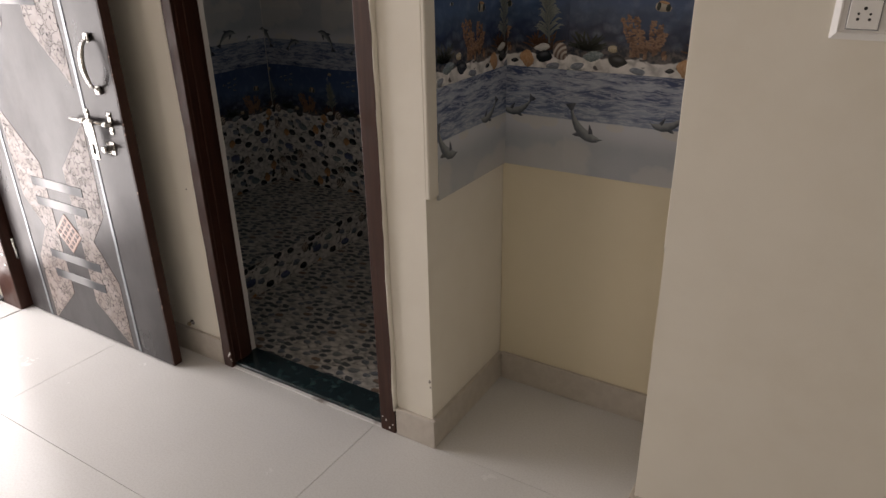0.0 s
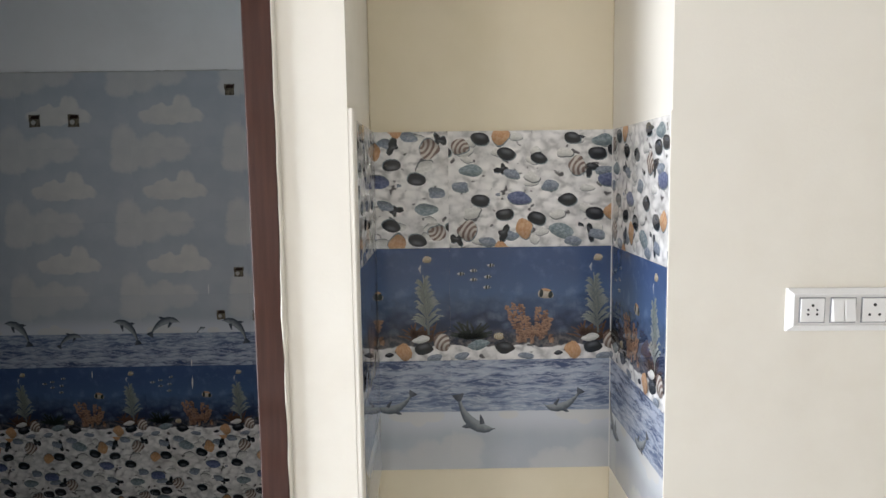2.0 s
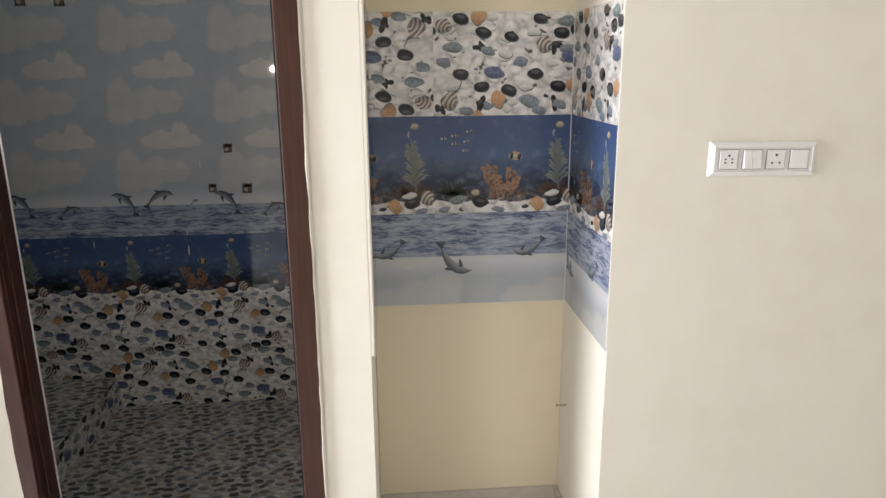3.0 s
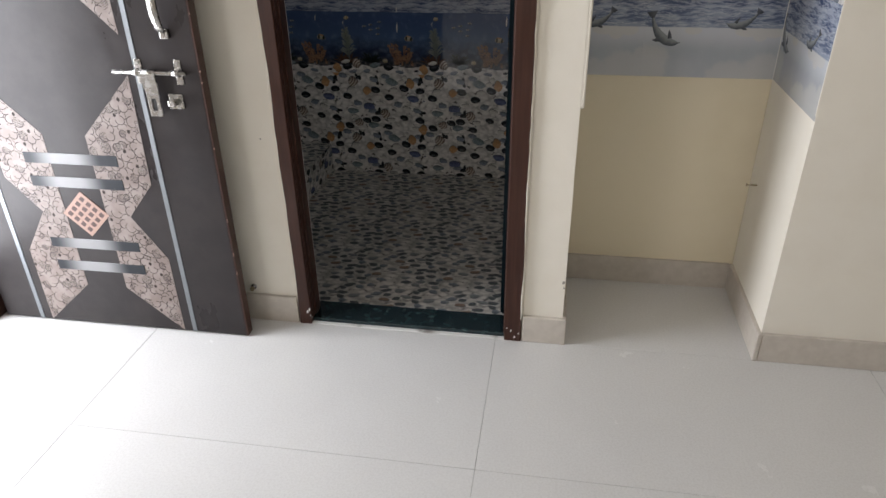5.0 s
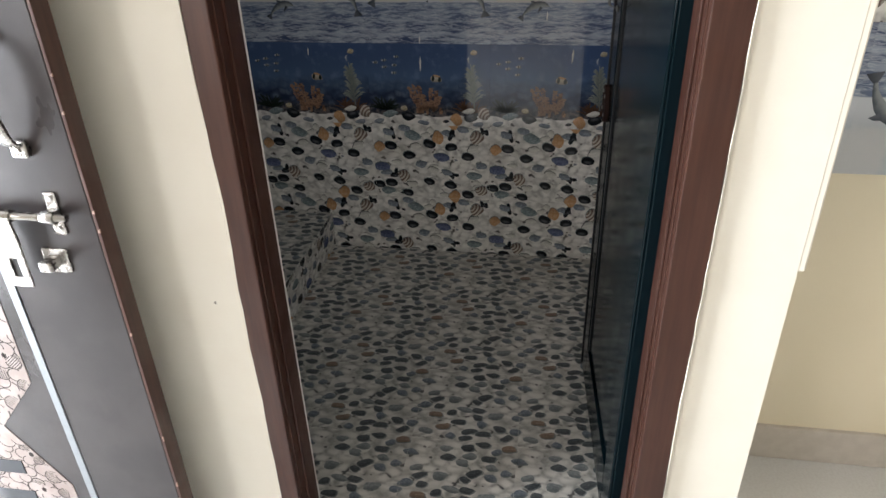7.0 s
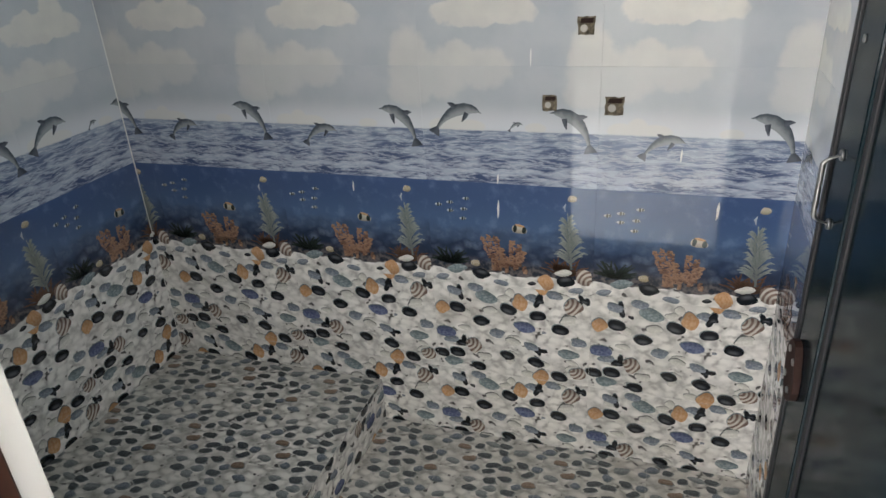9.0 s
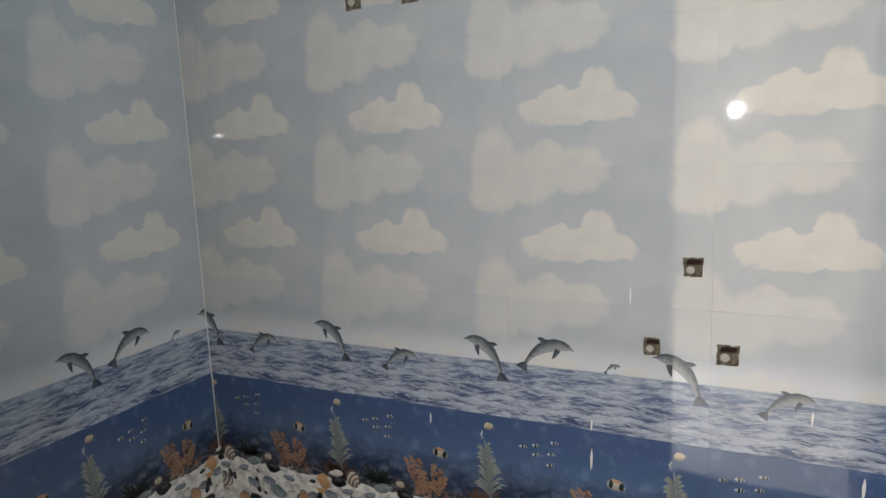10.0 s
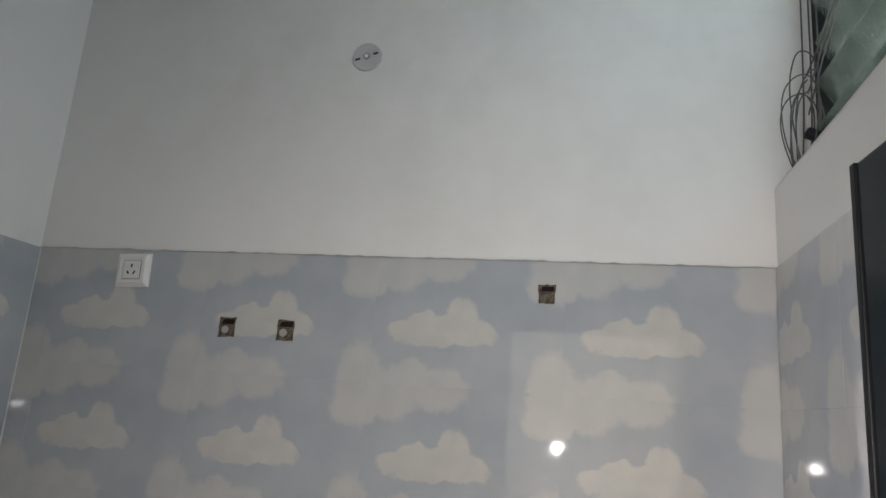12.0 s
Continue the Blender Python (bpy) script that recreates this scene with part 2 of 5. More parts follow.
def sea_ground():
    m = material("printed_sea_glaze")
    g = Graph(m)
    p = g.place()
    z = g.split(p)[2]
    swell = g.math("MULTIPLY", g.noise(g.vec("MULTIPLY", p, (9, 0, 30)), 1.0, 3), 0.028)
    far = g.ramp(z, 0.02, 0.145)
    tall = g.math("ADD", z, swell)
    line = g.node("ShaderNodeCombineXYZ")
    g.put(line.inputs[0], g.math("MULTIPLY", g.split(p)[0], 11.0))
    g.put(line.inputs[2], g.math("MULTIPLY", tall, 105.0))
    ripple = g.noise(line.outputs[0], 1.0, 6, 0.62)
    ridge = g.ramp(g.math("ABSOLUTE", g.math("SUBTRACT", ripple, 0.52)), 0.055, 0.0)
    broad = g.ramp(g.noise(g.vec("MULTIPLY", line.outputs[0], (0.9, 0, 0.55)), 1.0, 5, 0.6), 0.42, 0.58)
    trough = g.mix(far, (0.055, 0.08, 0.16), (0.12, 0.155, 0.24))
    body = g.mix(broad, trough, g.mix(far, (0.36, 0.40, 0.49), (0.27, 0.315, 0.40)))
    water = g.mix(g.math("MULTIPLY", ridge, 0.6), body, (0.50, 0.54, 0.61))
    puff = None
    for cx, rx, rz in ((0.05, 0.035, 0.022), (0.09, 0.03, 0.036), (0.13, 0.045, 0.02), (0.30, 0.03, 0.015)):
        e = g.ellipse(p, cx, 0.152, rx, rz)
        puff = e if puff is None else g.math("MAXIMUM", puff, e)
    low = g.math("MAXIMUM", g.math("MULTIPLY", g.ramp(puff, 0.0, 0.4), 0.7), g.math("MULTIPLY", cloud_mask(g, p, True), 0.6))
    haze = g.mix(g.ramp(z, 0.15, 0.22), (0.56, 0.585, 0.62), sky_color(g, p))
    air = g.mix(low, haze, CLOUD_C)
    line = g.math("ADD", z, g.math("MULTIPLY", g.noise(p, 60, 2), 0.004))
    g.color(g.mix(g.ramp(line, 0.142, 0.147), water, air))
    return gloss(m)


def reef_ground():
    m = material("printed_reef_glaze")
    g = Graph(m)
    p = g.place()
    z = g.split(p)[2]
    blue = g.mix(g.ramp(z, 0.13, 0.28), (0.078, 0.135, 0.25), (0.052, 0.090, 0.195))
    blue = g.mix(g.math("MULTIPLY", g.ramp(g.noise(p, 30, 5), 0.5, 0.8), 0.25), blue, (0.25, 0.33, 0.50))
    bend = g.node("ShaderNodeTexNoise")
    g.put(bend.inputs["Vector"], p)
    bend.inputs["Scale"].default_value, bend.inputs["Detail"].default_value = 22, 4
    w = g.vec("ADD", p, g.vec("MULTIPLY", g.vec("SUBTRACT", bend.outputs["Color"], (0.5, 0.5, 0.5)), (0.05, 0, 0.04)))
    rock = g.voronoi(g.vec("MULTIPLY", w, (26, 0, 38)), 1.0, "F1")
    grain = g.ramp(g.noise(p, 75, 6, 0.65), 0.3, 0.7)
    tops = g.mix(grain, (0.045, 0.068, 0.125), (0.12, 0.155, 0.225))
    rocks = g.mix(g.ramp(rock, 0.15, 0.75), tops, (0.022, 0.034, 0.072))
    rim = g.math("ADD", z, g.math("MULTIPLY", g.math("SUBTRACT", g.noise(p, 14, 6), 0.5), 0.13))
    haze = g.mix(0.45, rocks, blue)
    c = g.mix(g.ramp(rim, 0.150, 0.20), g.mix(g.ramp(rim, 0.10, 0.15), rocks, haze), blue)
    dark = g.ramp(g.math("ADD", z, g.math("MULTIPLY", g.noise(p, 40, 4), 0.05)), 0.075, 0.125)
    c = g.mix(dark, g.mix(g.ramp(g.noise(p, 80, 4), 0.4, 0.65), (0.024, 0.030, 0.045), (0.14, 0.125, 0.125)), c)
    edge = g.math("ADD", z, g.math("MULTIPLY", g.voronoi(g.vec("MULTIPLY", p, (30, 0, 30)), 1.0), 0.016))
    white = cobbles(g, p, (0.87, 0.85, 0.82), (0.74, 0.725, 0.70), (0.40, 0.39, 0.38))
    g.color(g.mix(g.ramp(edge, 0.046, 0.049), white, c))
    return gloss(m)


COBBLE = cobble_ground("printed_cobble_glaze", (0.87, 0.85, 0.82), (0.74, 0.725, 0.70), (0.40, 0.39, 0.38), 0.02, 0.06)
COBBLE_FLOOR = cobble_ground("printed_cobble_matt", (0.70, 0.67, 0.62), (0.53, 0.505, 0.46), (0.27, 0.26, 0.24), 0.3, 0.45)
CLOUDS, SEA, REEF = cloud_ground(), sea_ground(), reef_ground()


# ---- glazed print: the inks of the motifs ----
def ink(name, a, b, scale=3.0, stripes=0.0, lo=0.02, hi=0.06):
    """Ink of one motif; its coordinates run from -1 to 1 across the motif."""
    m = material(name)
    g = Graph(m)
    u = g.place(source="UV")
    c = g.mix(g.ramp(g.noise(g.vec("ADD", g.vec("MULTIPLY", g.place(), (9, 9, 9)), u), scale, 4), 0.35, 0.68), a, b)
    if stripes:
        r = g.vec("LENGTH", g.vec("SUBTRACT", u, (0.95, -0.55, 0)), (0, 0, 0))
        c = g.mix(g.ramp(g.math("SINE", g.math("MULTIPLY", r, stripes)), -0.55, 0.55), c, (0.58, 0.53, 0.47))
    # the print models each motif from a pale upper to a dull lower side
    g.color(g.mix(g.math("MULTIPLY", g.ramp(g.split(u)[1], 0.3, -1.0), 0.55), c, tuple(x * 0.35 for x in a)))
    return gloss(m, lo, hi)


def glint_ink(name, a, b):
    """A dark wet stone with a paler patch printed on its upper side."""
    m = material(name)
    g = Graph(m)
    u = g.place(source="UV")
    xy = g.split(u)
    patch = g.math("MULTIPLY", g.math("MULTIPLY", g.ramp(xy[1], -0.25, 0.35), g.ramp(xy[1], 0.85, 0.4)), g.ramp(g.math("ABSOLUTE", xy[0]), 0.8, 0.1))
    g.color(g.mix(g.math("MULTIPLY", patch, 0.5), a, b))
    return gloss(m, 0.02, 0.06)


BLACK_STONE = glint_ink("black_stone_ink", (0.012, 0.014, 0.018), (0.17, 0.18, 0.20))
ORANGE = ink("orange_shell_ink", (0.50, 0.27, 0.13), (0.62, 0.40, 0.24))
SPIRAL = ink("banded_shell_ink", (0.15, 0.10, 0.085), (0.26, 0.19, 0.16), 2, 12)
WHITE_SHELL = ink("white_shell_ink", (0.62, 0.61, 0.57), (0.76, 0.75, 0.71))
BLUE_STONE = ink("blue_stone_ink", (0.075, 0.095, 0.19), (0.18, 0.21, 0.33))
GREY_STONE = ink("grey_green_stone_ink", (0.15, 0.20, 0.22), (0.33, 0.38, 0.39))
SLATE = ink("slate_blue_ink", (0.16, 0.19, 0.24), (0.33, 0.36, 0.40))
TAN = ink("tan_shell_ink", (0.42, 0.33, 0.26), (0.60, 0.52, 0.43))
FLOOR_DARK = ink("dark_grey_floor_stone_ink", (0.045, 0.056, 0.062), (0.12, 0.13, 0.135), lo=0.3, hi=0.45)
FLOOR_GREY = ink("grey_floor_stone_ink", (0.17, 0.195, 0.20), (0.30, 0.31, 0.30), lo=0.3, hi=0.45)
FLOOR_BROWN = ink("brown_floor_stone_ink", (0.20, 0.13, 0.09), (0.32, 0.23, 0.17), lo=0.3, hi=0.45)
FLOOR_BLUE = ink("slate_blue_floor_stone_ink", (0.11, 0.135, 0.17), (0.24, 0.265, 0.29), lo=0.3, hi=0.45)


def backed_ink(name, back, belly):
    """Ink that pales from one side of a stroke to the other."""
    m = material(name)
    g = Graph(m)
    u = g.split(g.place(source="UV"))[0]
    n = g.math("MULTIPLY", g.math("SUBTRACT", g.noise(g.place(), 60, 3), 0.5), 0.8)
    g.color(g.mix(g.ramp(g.math("ADD", u, n), 0.9, -0.7), back, belly))
    return gloss(m, 0.02, 0.06)


ARCH = backed_ink("slate_grey_motif_ink", (0.06, 0.075, 0.09), (0.26, 0.28, 0.29))
ARCH_DARK = backed_ink("dark_slate_motif_ink", (0.045, 0.055, 0.07), (0.09, 0.10, 0.12))
CORAL = ink("orange_coral_ink", (0.26, 0.14, 0.09), (0.44, 0.28, 0.19), 22)
CORAL_DULL = ink("brown_coral_ink", (0.13, 0.07, 0.05), (0.24, 0.14, 0.10), 22)
WEED = ink("pale_weed_ink", (0.16, 0.19, 0.19), (0.36, 0.38, 0.35), 6)
BROWN_WEED = ink("brown_weed_ink", (0.085, 0.045, 0.03), (0.16, 0.09, 0.06), 6)
DARK_WEED = ink("dark_weed_ink", (0.012, 0.018, 0.016), (0.04, 0.055, 0.05), 6)
PALE_MARK = ink("pale_mark_ink", (0.42, 0.37, 0.29), (0.52, 0.48, 0.42), 6)
YELLOW_MARK = ink("yellow_striped_mark_ink", (0.30, 0.23, 0.10), (0.42, 0.34, 0.17), 3, 18)
WHITE_MARK = ink("white_mark_ink", (0.42, 0.45, 0.51), (0.56, 0.58, 0.61))

INKS = [COBBLE, COBBLE_FLOOR, CLOUDS, SEA, REEF, WHITE_GROUT, BLACK_STONE, ORANGE, SPIRAL, BLUE_STONE, GREY_STONE, SLATE, TAN, FLOOR_DARK, FLOOR_GREY, FLOOR_BROWN, FLOOR_BLUE, ARCH, CORAL, WEED, BROWN_WEED,
        DARK_WEED, PALE_MARK, YELLOW_MARK, WHITE_MARK, WHITE_SHELL, ARCH_DARK, CORAL_DULL]
SLOT = {m.name: i for i, m in enumerate(INKS)}


# ---- mesh helpers ----
def link_mesh(name, bm, mats, parent=None, label="", at=None):
    me = bpy.data.meshes.new(name)
    bm.normal_update()
    bm.to_mesh(me)
    bm.free()
    for m in mats if isinstance(mats, list) else [mats]:
        me.materials.append(m)
    ob = new(name, me)
    if parent is not None:
        ob.parent = parent
    if at is not None:
        ob.matrix_basis = at
    return tagged(ob, label)


def part(name, bm, mat, parent, label="", at=None):
    return link_mesh(name, bm, mat, parent, label, at)


def box_bm(a, b, bevel=0.0, bm=None, seg=2):
    own = bmesh.new()
    bmesh.ops.create_cube(own, size=1)
    for v in own.verts:
        v.co = Vector([(a[i] + b[i]) / 2 + v.co[i] * (b[i] - a[i]) for i in range(3)])
    if bevel:
        bmesh.ops.bevel(own, geom=own.edges[:], offset=bevel, segments=seg, affect="EDGES", profile=0.5)
    return merge(bm, own)


def merge(bm, own):
    if bm is None:
        return own
    me = bpy.data.meshes.new("scratch")
    own.to_mesh(me)
    own.free()
    bm.from_mesh(me)
    bpy.data.meshes.remove(me)
    return bm


def rod_bm(p, q, r, sides=12, bm=None, r2=None):
    own = bmesh.new()
    p, q = Vector(p), Vector(q)
    bmesh.ops.create_cone(own, cap_ends=True, segments=sides, radius1=r, radius2=r if r2 is None else r2, depth=(q - p).length)
    turn = (q - p).to_track_quat("Z", "Y").to_matrix().to_4x4()
    bmesh.ops.transform(own, matrix=Matrix.Translation((p + q) / 2) @ turn, verts=own.verts)
    for f in own.faces:
        f.smooth = len(f.verts) == 4
    return merge(bm, own)


def slab_bm(points, y0, y1, bevel=0.0, bm=None):
    """An upright slab with the outline points (x, z), from y0 (front) back to y1."""
    own = bmesh.new()
    front = [own.verts.new((x, y0, z)) for x, z in points]
    back = [own.verts.new((x, y1, z)) for x, z in points]
    own.faces.new(front)
    own.faces.new(back[::-1])
    n = len(points)
    for i in range(n):
        own.faces.new((front[i], back[i], back[(i + 1) % n], front[(i + 1) % n]))
    bmesh.ops.recalc_face_normals(own, faces=own.faces)
    if bevel:
        bmesh.ops.bevel(own, geom=own.edges[:], offset=bevel, segments=1, affect="EDGES")
    return merge(bm, own)


def empty(name, at, label, category, group=""):
    ob = new(name)
    ob.matrix_basis = at
    return tagged(ob, label, category, group)


def structure(name, bm, mat, label):
    return tagged(link_mesh(name, bm, mat), label, kind="structure")


def boxes(*pairs, bevel=0.003):
    bm = None
    for a, b in pairs:
        bm = box_bm(a, b, bevel, bm, 1)
    return bm


# ---- plan ----
TOP = 3.05                       # ceilings
ROOM_L, ROOM_R, ROOM_B = -2.10, 3.0, -3.9
NICHE_L, NICHE_R, NICHE_Y = -0.012, 0.627, 0.447  # the wash niche
BATH_L, BATH_R, BATH_Y = -2.066, -0.178, 1.485
BATH_Z = -0.022                  # its floor lies a little lower
PLAT_X, PLAT_Z = -1.288, 0.134
DOOR_L, DOOR_R, DOOR_T = -0.949, -0.150, 2.12   # outside of the bathroom door's frame
TILE_W, TILE_H = 0.456, 0.3055
LEDGE = 2.245                    # under the ventilator
TILE_TOP = 2.055                 # of the bathroom's picture tiles

# ---- large structure: the room ----
structure("wall_north_1", boxes(((ROOM_L - 0.2, 0, 0), (DOOR_L, 0.12, TOP))), CREAM, "cream painted plaster wall beside the bathroom door")
structure("wall_north_2", boxes(((DOOR_L, 0, DOOR_T), (DOOR_R, 0.12, TOP))), CREAM, "cream painted plaster wall over the bathroom door")
structure("wall_north_3", boxes(((DOOR_R, 0, -0.03), (NICHE_L, 0.12, TOP)), ((BATH_R + 0.008, 0.12, -0.03), (NICHE_L, 1.66, LEDGE - 0.002)), bevel=0), CREAM,
          "cream painted plaster pier between door and niche")
structure("wall_north_4", boxes(((NICHE_R, 0, -0.03), (ROOM_R + 0.2, 0.12, TOP)), ((NICHE_R, 0.12, -0.03), (NICHE_R + 0.12, 0.56, TOP)), bevel=0), CREAM,
          "cream painted plaster wall with the switch board")
structure("wall_niche_back", boxes(((NICHE_L, NICHE_Y + 0.008, -0.03), (NICHE_R, 0.56, TOP))), YELLOW, "pale yellow painted back wall of the wash niche")
structure("wall_niche_top", boxes(((NICHE_L, 0.001, 2.32), (NICHE_R, NICHE_Y + 0.008, 2.45))), CREAM, "cream soffit over the wash niche")
structure("wall_niche_over", boxes(((NICHE_L, 0, 2.45), (NICHE_R, 0.12, TOP))), CREAM, "cream wall over the wash niche")
# its window opening is added out of view, to admit the fill light
structure("wall_west", boxes(((ROOM_L - 0.2, -0.14, 0), (ROOM_L, 0, TOP)), ((ROOM_L - 0.2, -2.2, 0), (ROOM_L, -1.14, TOP)), ((ROOM_L - 0.2, ROOM_B, 0), (ROOM_L, -3.3, TOP)),
                             ((ROOM_L - 0.2, -1.14, 2.12), (ROOM_L, -0.14, TOP)), ((ROOM_L - 0.2, -3.3, 0), (ROOM_L, -2.2, 0.5)), ((ROOM_L - 0.2, -3.3, 2.3), (ROOM_L, -2.2, TOP))), CREAM,
          "cream painted wall with the entrance and an added, unseen window opening")
structure("wall_east", boxes(((ROOM_R, ROOM_B, 0), (ROOM_R + 0.2, 0, TOP))), CREAM, "cream painted plain wall")
structure("wall_south", boxes(((ROOM_L - 0.2, ROOM_B - 0.2, 0), (ROOM_R + 0.2, ROOM_B, TOP))), CREAM, "cream painted plain wall")
structure("ceiling_1", boxes(((ROOM_L - 0.2, ROOM_B - 0.2, TOP), (ROOM_R + 0.2, 0.56, TOP + 0.12))), WHITE_WALL, "white painted ceiling of the room")

# plaster lips that end flush with the tiles of the niche
structure("trim_1", boxes(((NICHE_L - 0.002, 0.0005, 0.832), (-0.0005, 0.05, 1.755)), bevel=0.003), CREAM, "cream plaster lip along the niche tiles")
structure("trim_2", boxes(((NICHE_R - 0.0030, 0.0002, 0.832), (NICHE_R + 0.006, 0.0038, 1.742)), bevel=0.001), CREAM, "cream plaster bead along the niche tiles")

# ---- large structure: the bathroom ----
structure("wall_bath_west", boxes(((BATH_L - 0.22, 0.12, -0.1), (BATH_L - 0.008, 1.66, TOP))), WHITE_WALL, "white painted bathroom wall above picture tiles")
structure("wall_bath_north", boxes(((BATH_L - 0.22, BATH_Y + 0.008, -0.1), (0.12, BATH_Y + 0.16, TOP))), WHITE_WALL, "white painted bathroom wall above picture tiles")
structure("wall_bath_east", boxes(((BATH_R + 0.006, 0.121, 1.99), (BATH_R + 0.02, BATH_Y + 0.008, LEDGE - 0.004)), ((BATH_R + 0.008, 0.121, LEDGE - 0.012), (0.06, BATH_Y + 0.008, LEDGE)),
                                  ((-0.10, 0.12, LEDGE), (0.06, 0.50, TOP)), ((-0.10, 1.455, LEDGE), (0.06, BATH_Y + 0.008, TOP)),
                                  ((-0.10, 0.50, 2.93), (0.06, 1.455, TOP))), WHITE_WALL, "white painted wall with ledge and ventilator opening")
structure("wall_bath_south", boxes(((BATH_L - 0.008, 0.1205, -0.1), (-0.945, 0.135, TOP)), ((-0.945, 0.1205, DOOR_T - 0.04), (-0.19, 0.135, TOP))), WHITE_WALL,
          "white painted inner face of the door wall")
structure("ceiling_2", boxes(((BATH_L - 0.22, 0.12, TOP), (0.12, 1.66, TOP + 0.12))), WHITE_WALL, "white painted bathroom ceiling")
structure("bath_floor_bed", boxes(((BATH_L - 0.1, 0.1, -0.12), (BATH_R + 0.1, 1.6, BATH_Z - 0.008))), CEMENT, "cement bed under the bathroom tiles")
structure("platform", boxes(((BATH_L - 0.05, 0.122, -0.1), (PLAT_X - 0.008, 1.6, PLAT_Z - 0.008))), CEMENT, "raised cement platform faced with pebble print tiles")
structure("shaft_wall", boxes(((1.0, 0.57, 0), (1.1, 2.6, 3.6)), ((0.06, 2.5, 0), (1.0, 2.6, 3.6)), ((0.12, 0.57, 0), (1.0, 0.67, 3.6))), CEMENT, "grey cement walls of the air shaft")

# ---- outside ----
structure("ground", boxes(((-60, -60, -0.3), (60, 60, -0.16)), bevel=0), CEMENT, "pale cement ground outside")
structure("landing", boxes(((-4.2, -2.6, -0.12), (ROOM_L - 0.2, 0.6, -0.01))), FLOOR, "pale tiled landing outside the entrance")


# ---- bathroom door frame and sill ----
def bath_door_frame():
    top = tagged(empty("door_frame", pose(0, 0, 0), "brown painted wooden door frame with chipped foot", "door frame"), kind="structure")
    for sx, x, w in ((1, DOOR_L, 0.044), (-1, DOOR_R, 0.058)):
        bm = box_bm(*sorted_box((x, -0.014, 0.0), (x + sx * w, 0.090 if sx > 0 else 0.112, DOOR_T)), 0.003)
        jamb = part("jamb", bm, FRAME_WOOD, top)
        bm = box_bm(*sorted_box((x + sx * (w - 0.001), 0.030, 0.0), (x + sx * (w + 0.005), 0.070, DOOR_T - 0.05)), 0.002)
        part("stop", bm, FRAME_WOOD, jamb)
        bm = box_bm(*sorted_box((x + sx * (w - 0.001), 0.0, 0.02), (x + sx * (w + 0.0025), 0.010, DOOR_T - 0.06)), 0.0008)
        part("bead", bm, FRAME_WOOD, jamb)
    part("head", box_bm((DOOR_L + 0.044, -0.014, DOOR_T - 0.058), (DOOR_R - 0.058, 0.112, DOOR_T), 0.003), FRAME_WOOD, top)
    # white plaster showing along the inner edge
    part("plaster_edge", box_bm((DOOR_L + 0.003, 0.0905, 0.0), (DOOR_L + 0.0335, 0.119, DOOR_T - 0.06), 0.002), WHITE_WALL, top, "white plaster edge strip")
    # flakes where the paint came off the foot of the jamb
    rnd = random.Random(3)
    for x in (DOOR_R - 0.04, DOOR_L + 0.02):
        for k in range(4):
            w, h = rnd.uniform(0.003, 0.008), rnd.uniform(0.003, 0.018)
            px, pz = x + rnd.uniform(-0.012, 0.03), rnd.uniform(0.004, 0.06)
            part("chip", slab_bm([(px, pz), (px + w, pz + h * 0.3), (px + w * 0.7, pz + h), (px + w * 0.2, pz + h * 0.8)], -0.0152, -0.0135), WHITE_WALL, top,
                 "pale chip in the paint")


def sorted_box(a, b):
    return tuple(min(p, q) for p, q in zip(a, b)), tuple(max(p, q) for p, q in zip(a, b))


bath_door_frame()
structure("threshold", boxes(((DOOR_L + 0.03, 0.004, -0.03), (DOOR_R - 0.03, 0.122, 0.016)), bevel=0.004), SILL, "dark green polished marble door sill")
structure("cement_joint", boxes(((DOOR_L + 0.01, -0.010, -0.01), (DOOR_R - 0.01, 0.006, 0.004)), bevel=0.0015), GROUT, "dirty pale cement joint before the sill")


def plaster_lip(x, inward, z1, seed):
    """Plaster trowelled unevenly over the outer edge of a jamb."""
    rnd = random.Random(seed)
    bm, last, reach, n = bmesh.new(), None, 0.003, int(z1 / 0.045)
    for i in range(n + 1):
        reach = min(0.008, max(0.0, reach + rnd.uniform(-0.0022, 0.0022)))
        z = 0.09 + (z1 - 0.09) * i / n
        ring = [bm.verts.new((x + dx, y, z)) for dx, y in ((-inward * 0.005, 0.001), (-inward * 0.005, -0.0025), (inward * reach * 0.3, -0.0146), (inward * reach, -0.0144), (inward * reach, -0.0125))]
        if last:
            for k in range(5):
                bm.faces.new((last[k], last[(k + 1) % 5], ring[(k + 1) % 5], ring[k])).smooth = True
        else:
            bm.faces.new(ring)
        last = ring
    bm.faces.new(last[::-1])
    bmesh.ops.recalc_face_normals(bm, faces=bm.faces)
    return bm


structure("trim_3", plaster_lip(DOOR_L, 1, DOOR_T, 11), CREAM, "cream plaster trowelled over the door frame's edge")
structure("trim_4", plaster_lip(DOOR_R, -1, DOOR_T, 12), CREAM, "cream plaster trowelled over the door frame's edge")


# ---- skirting tiles ----
def skirting(name, pieces):
    top = tagged(new(name), "grey beige tile skirting along the wall", kind="structure")
    for a, b in pieces:
        part("skirting_tile", box_bm(*sorted_box(a, b), 0.002, seg=1), SKIRTING, top)


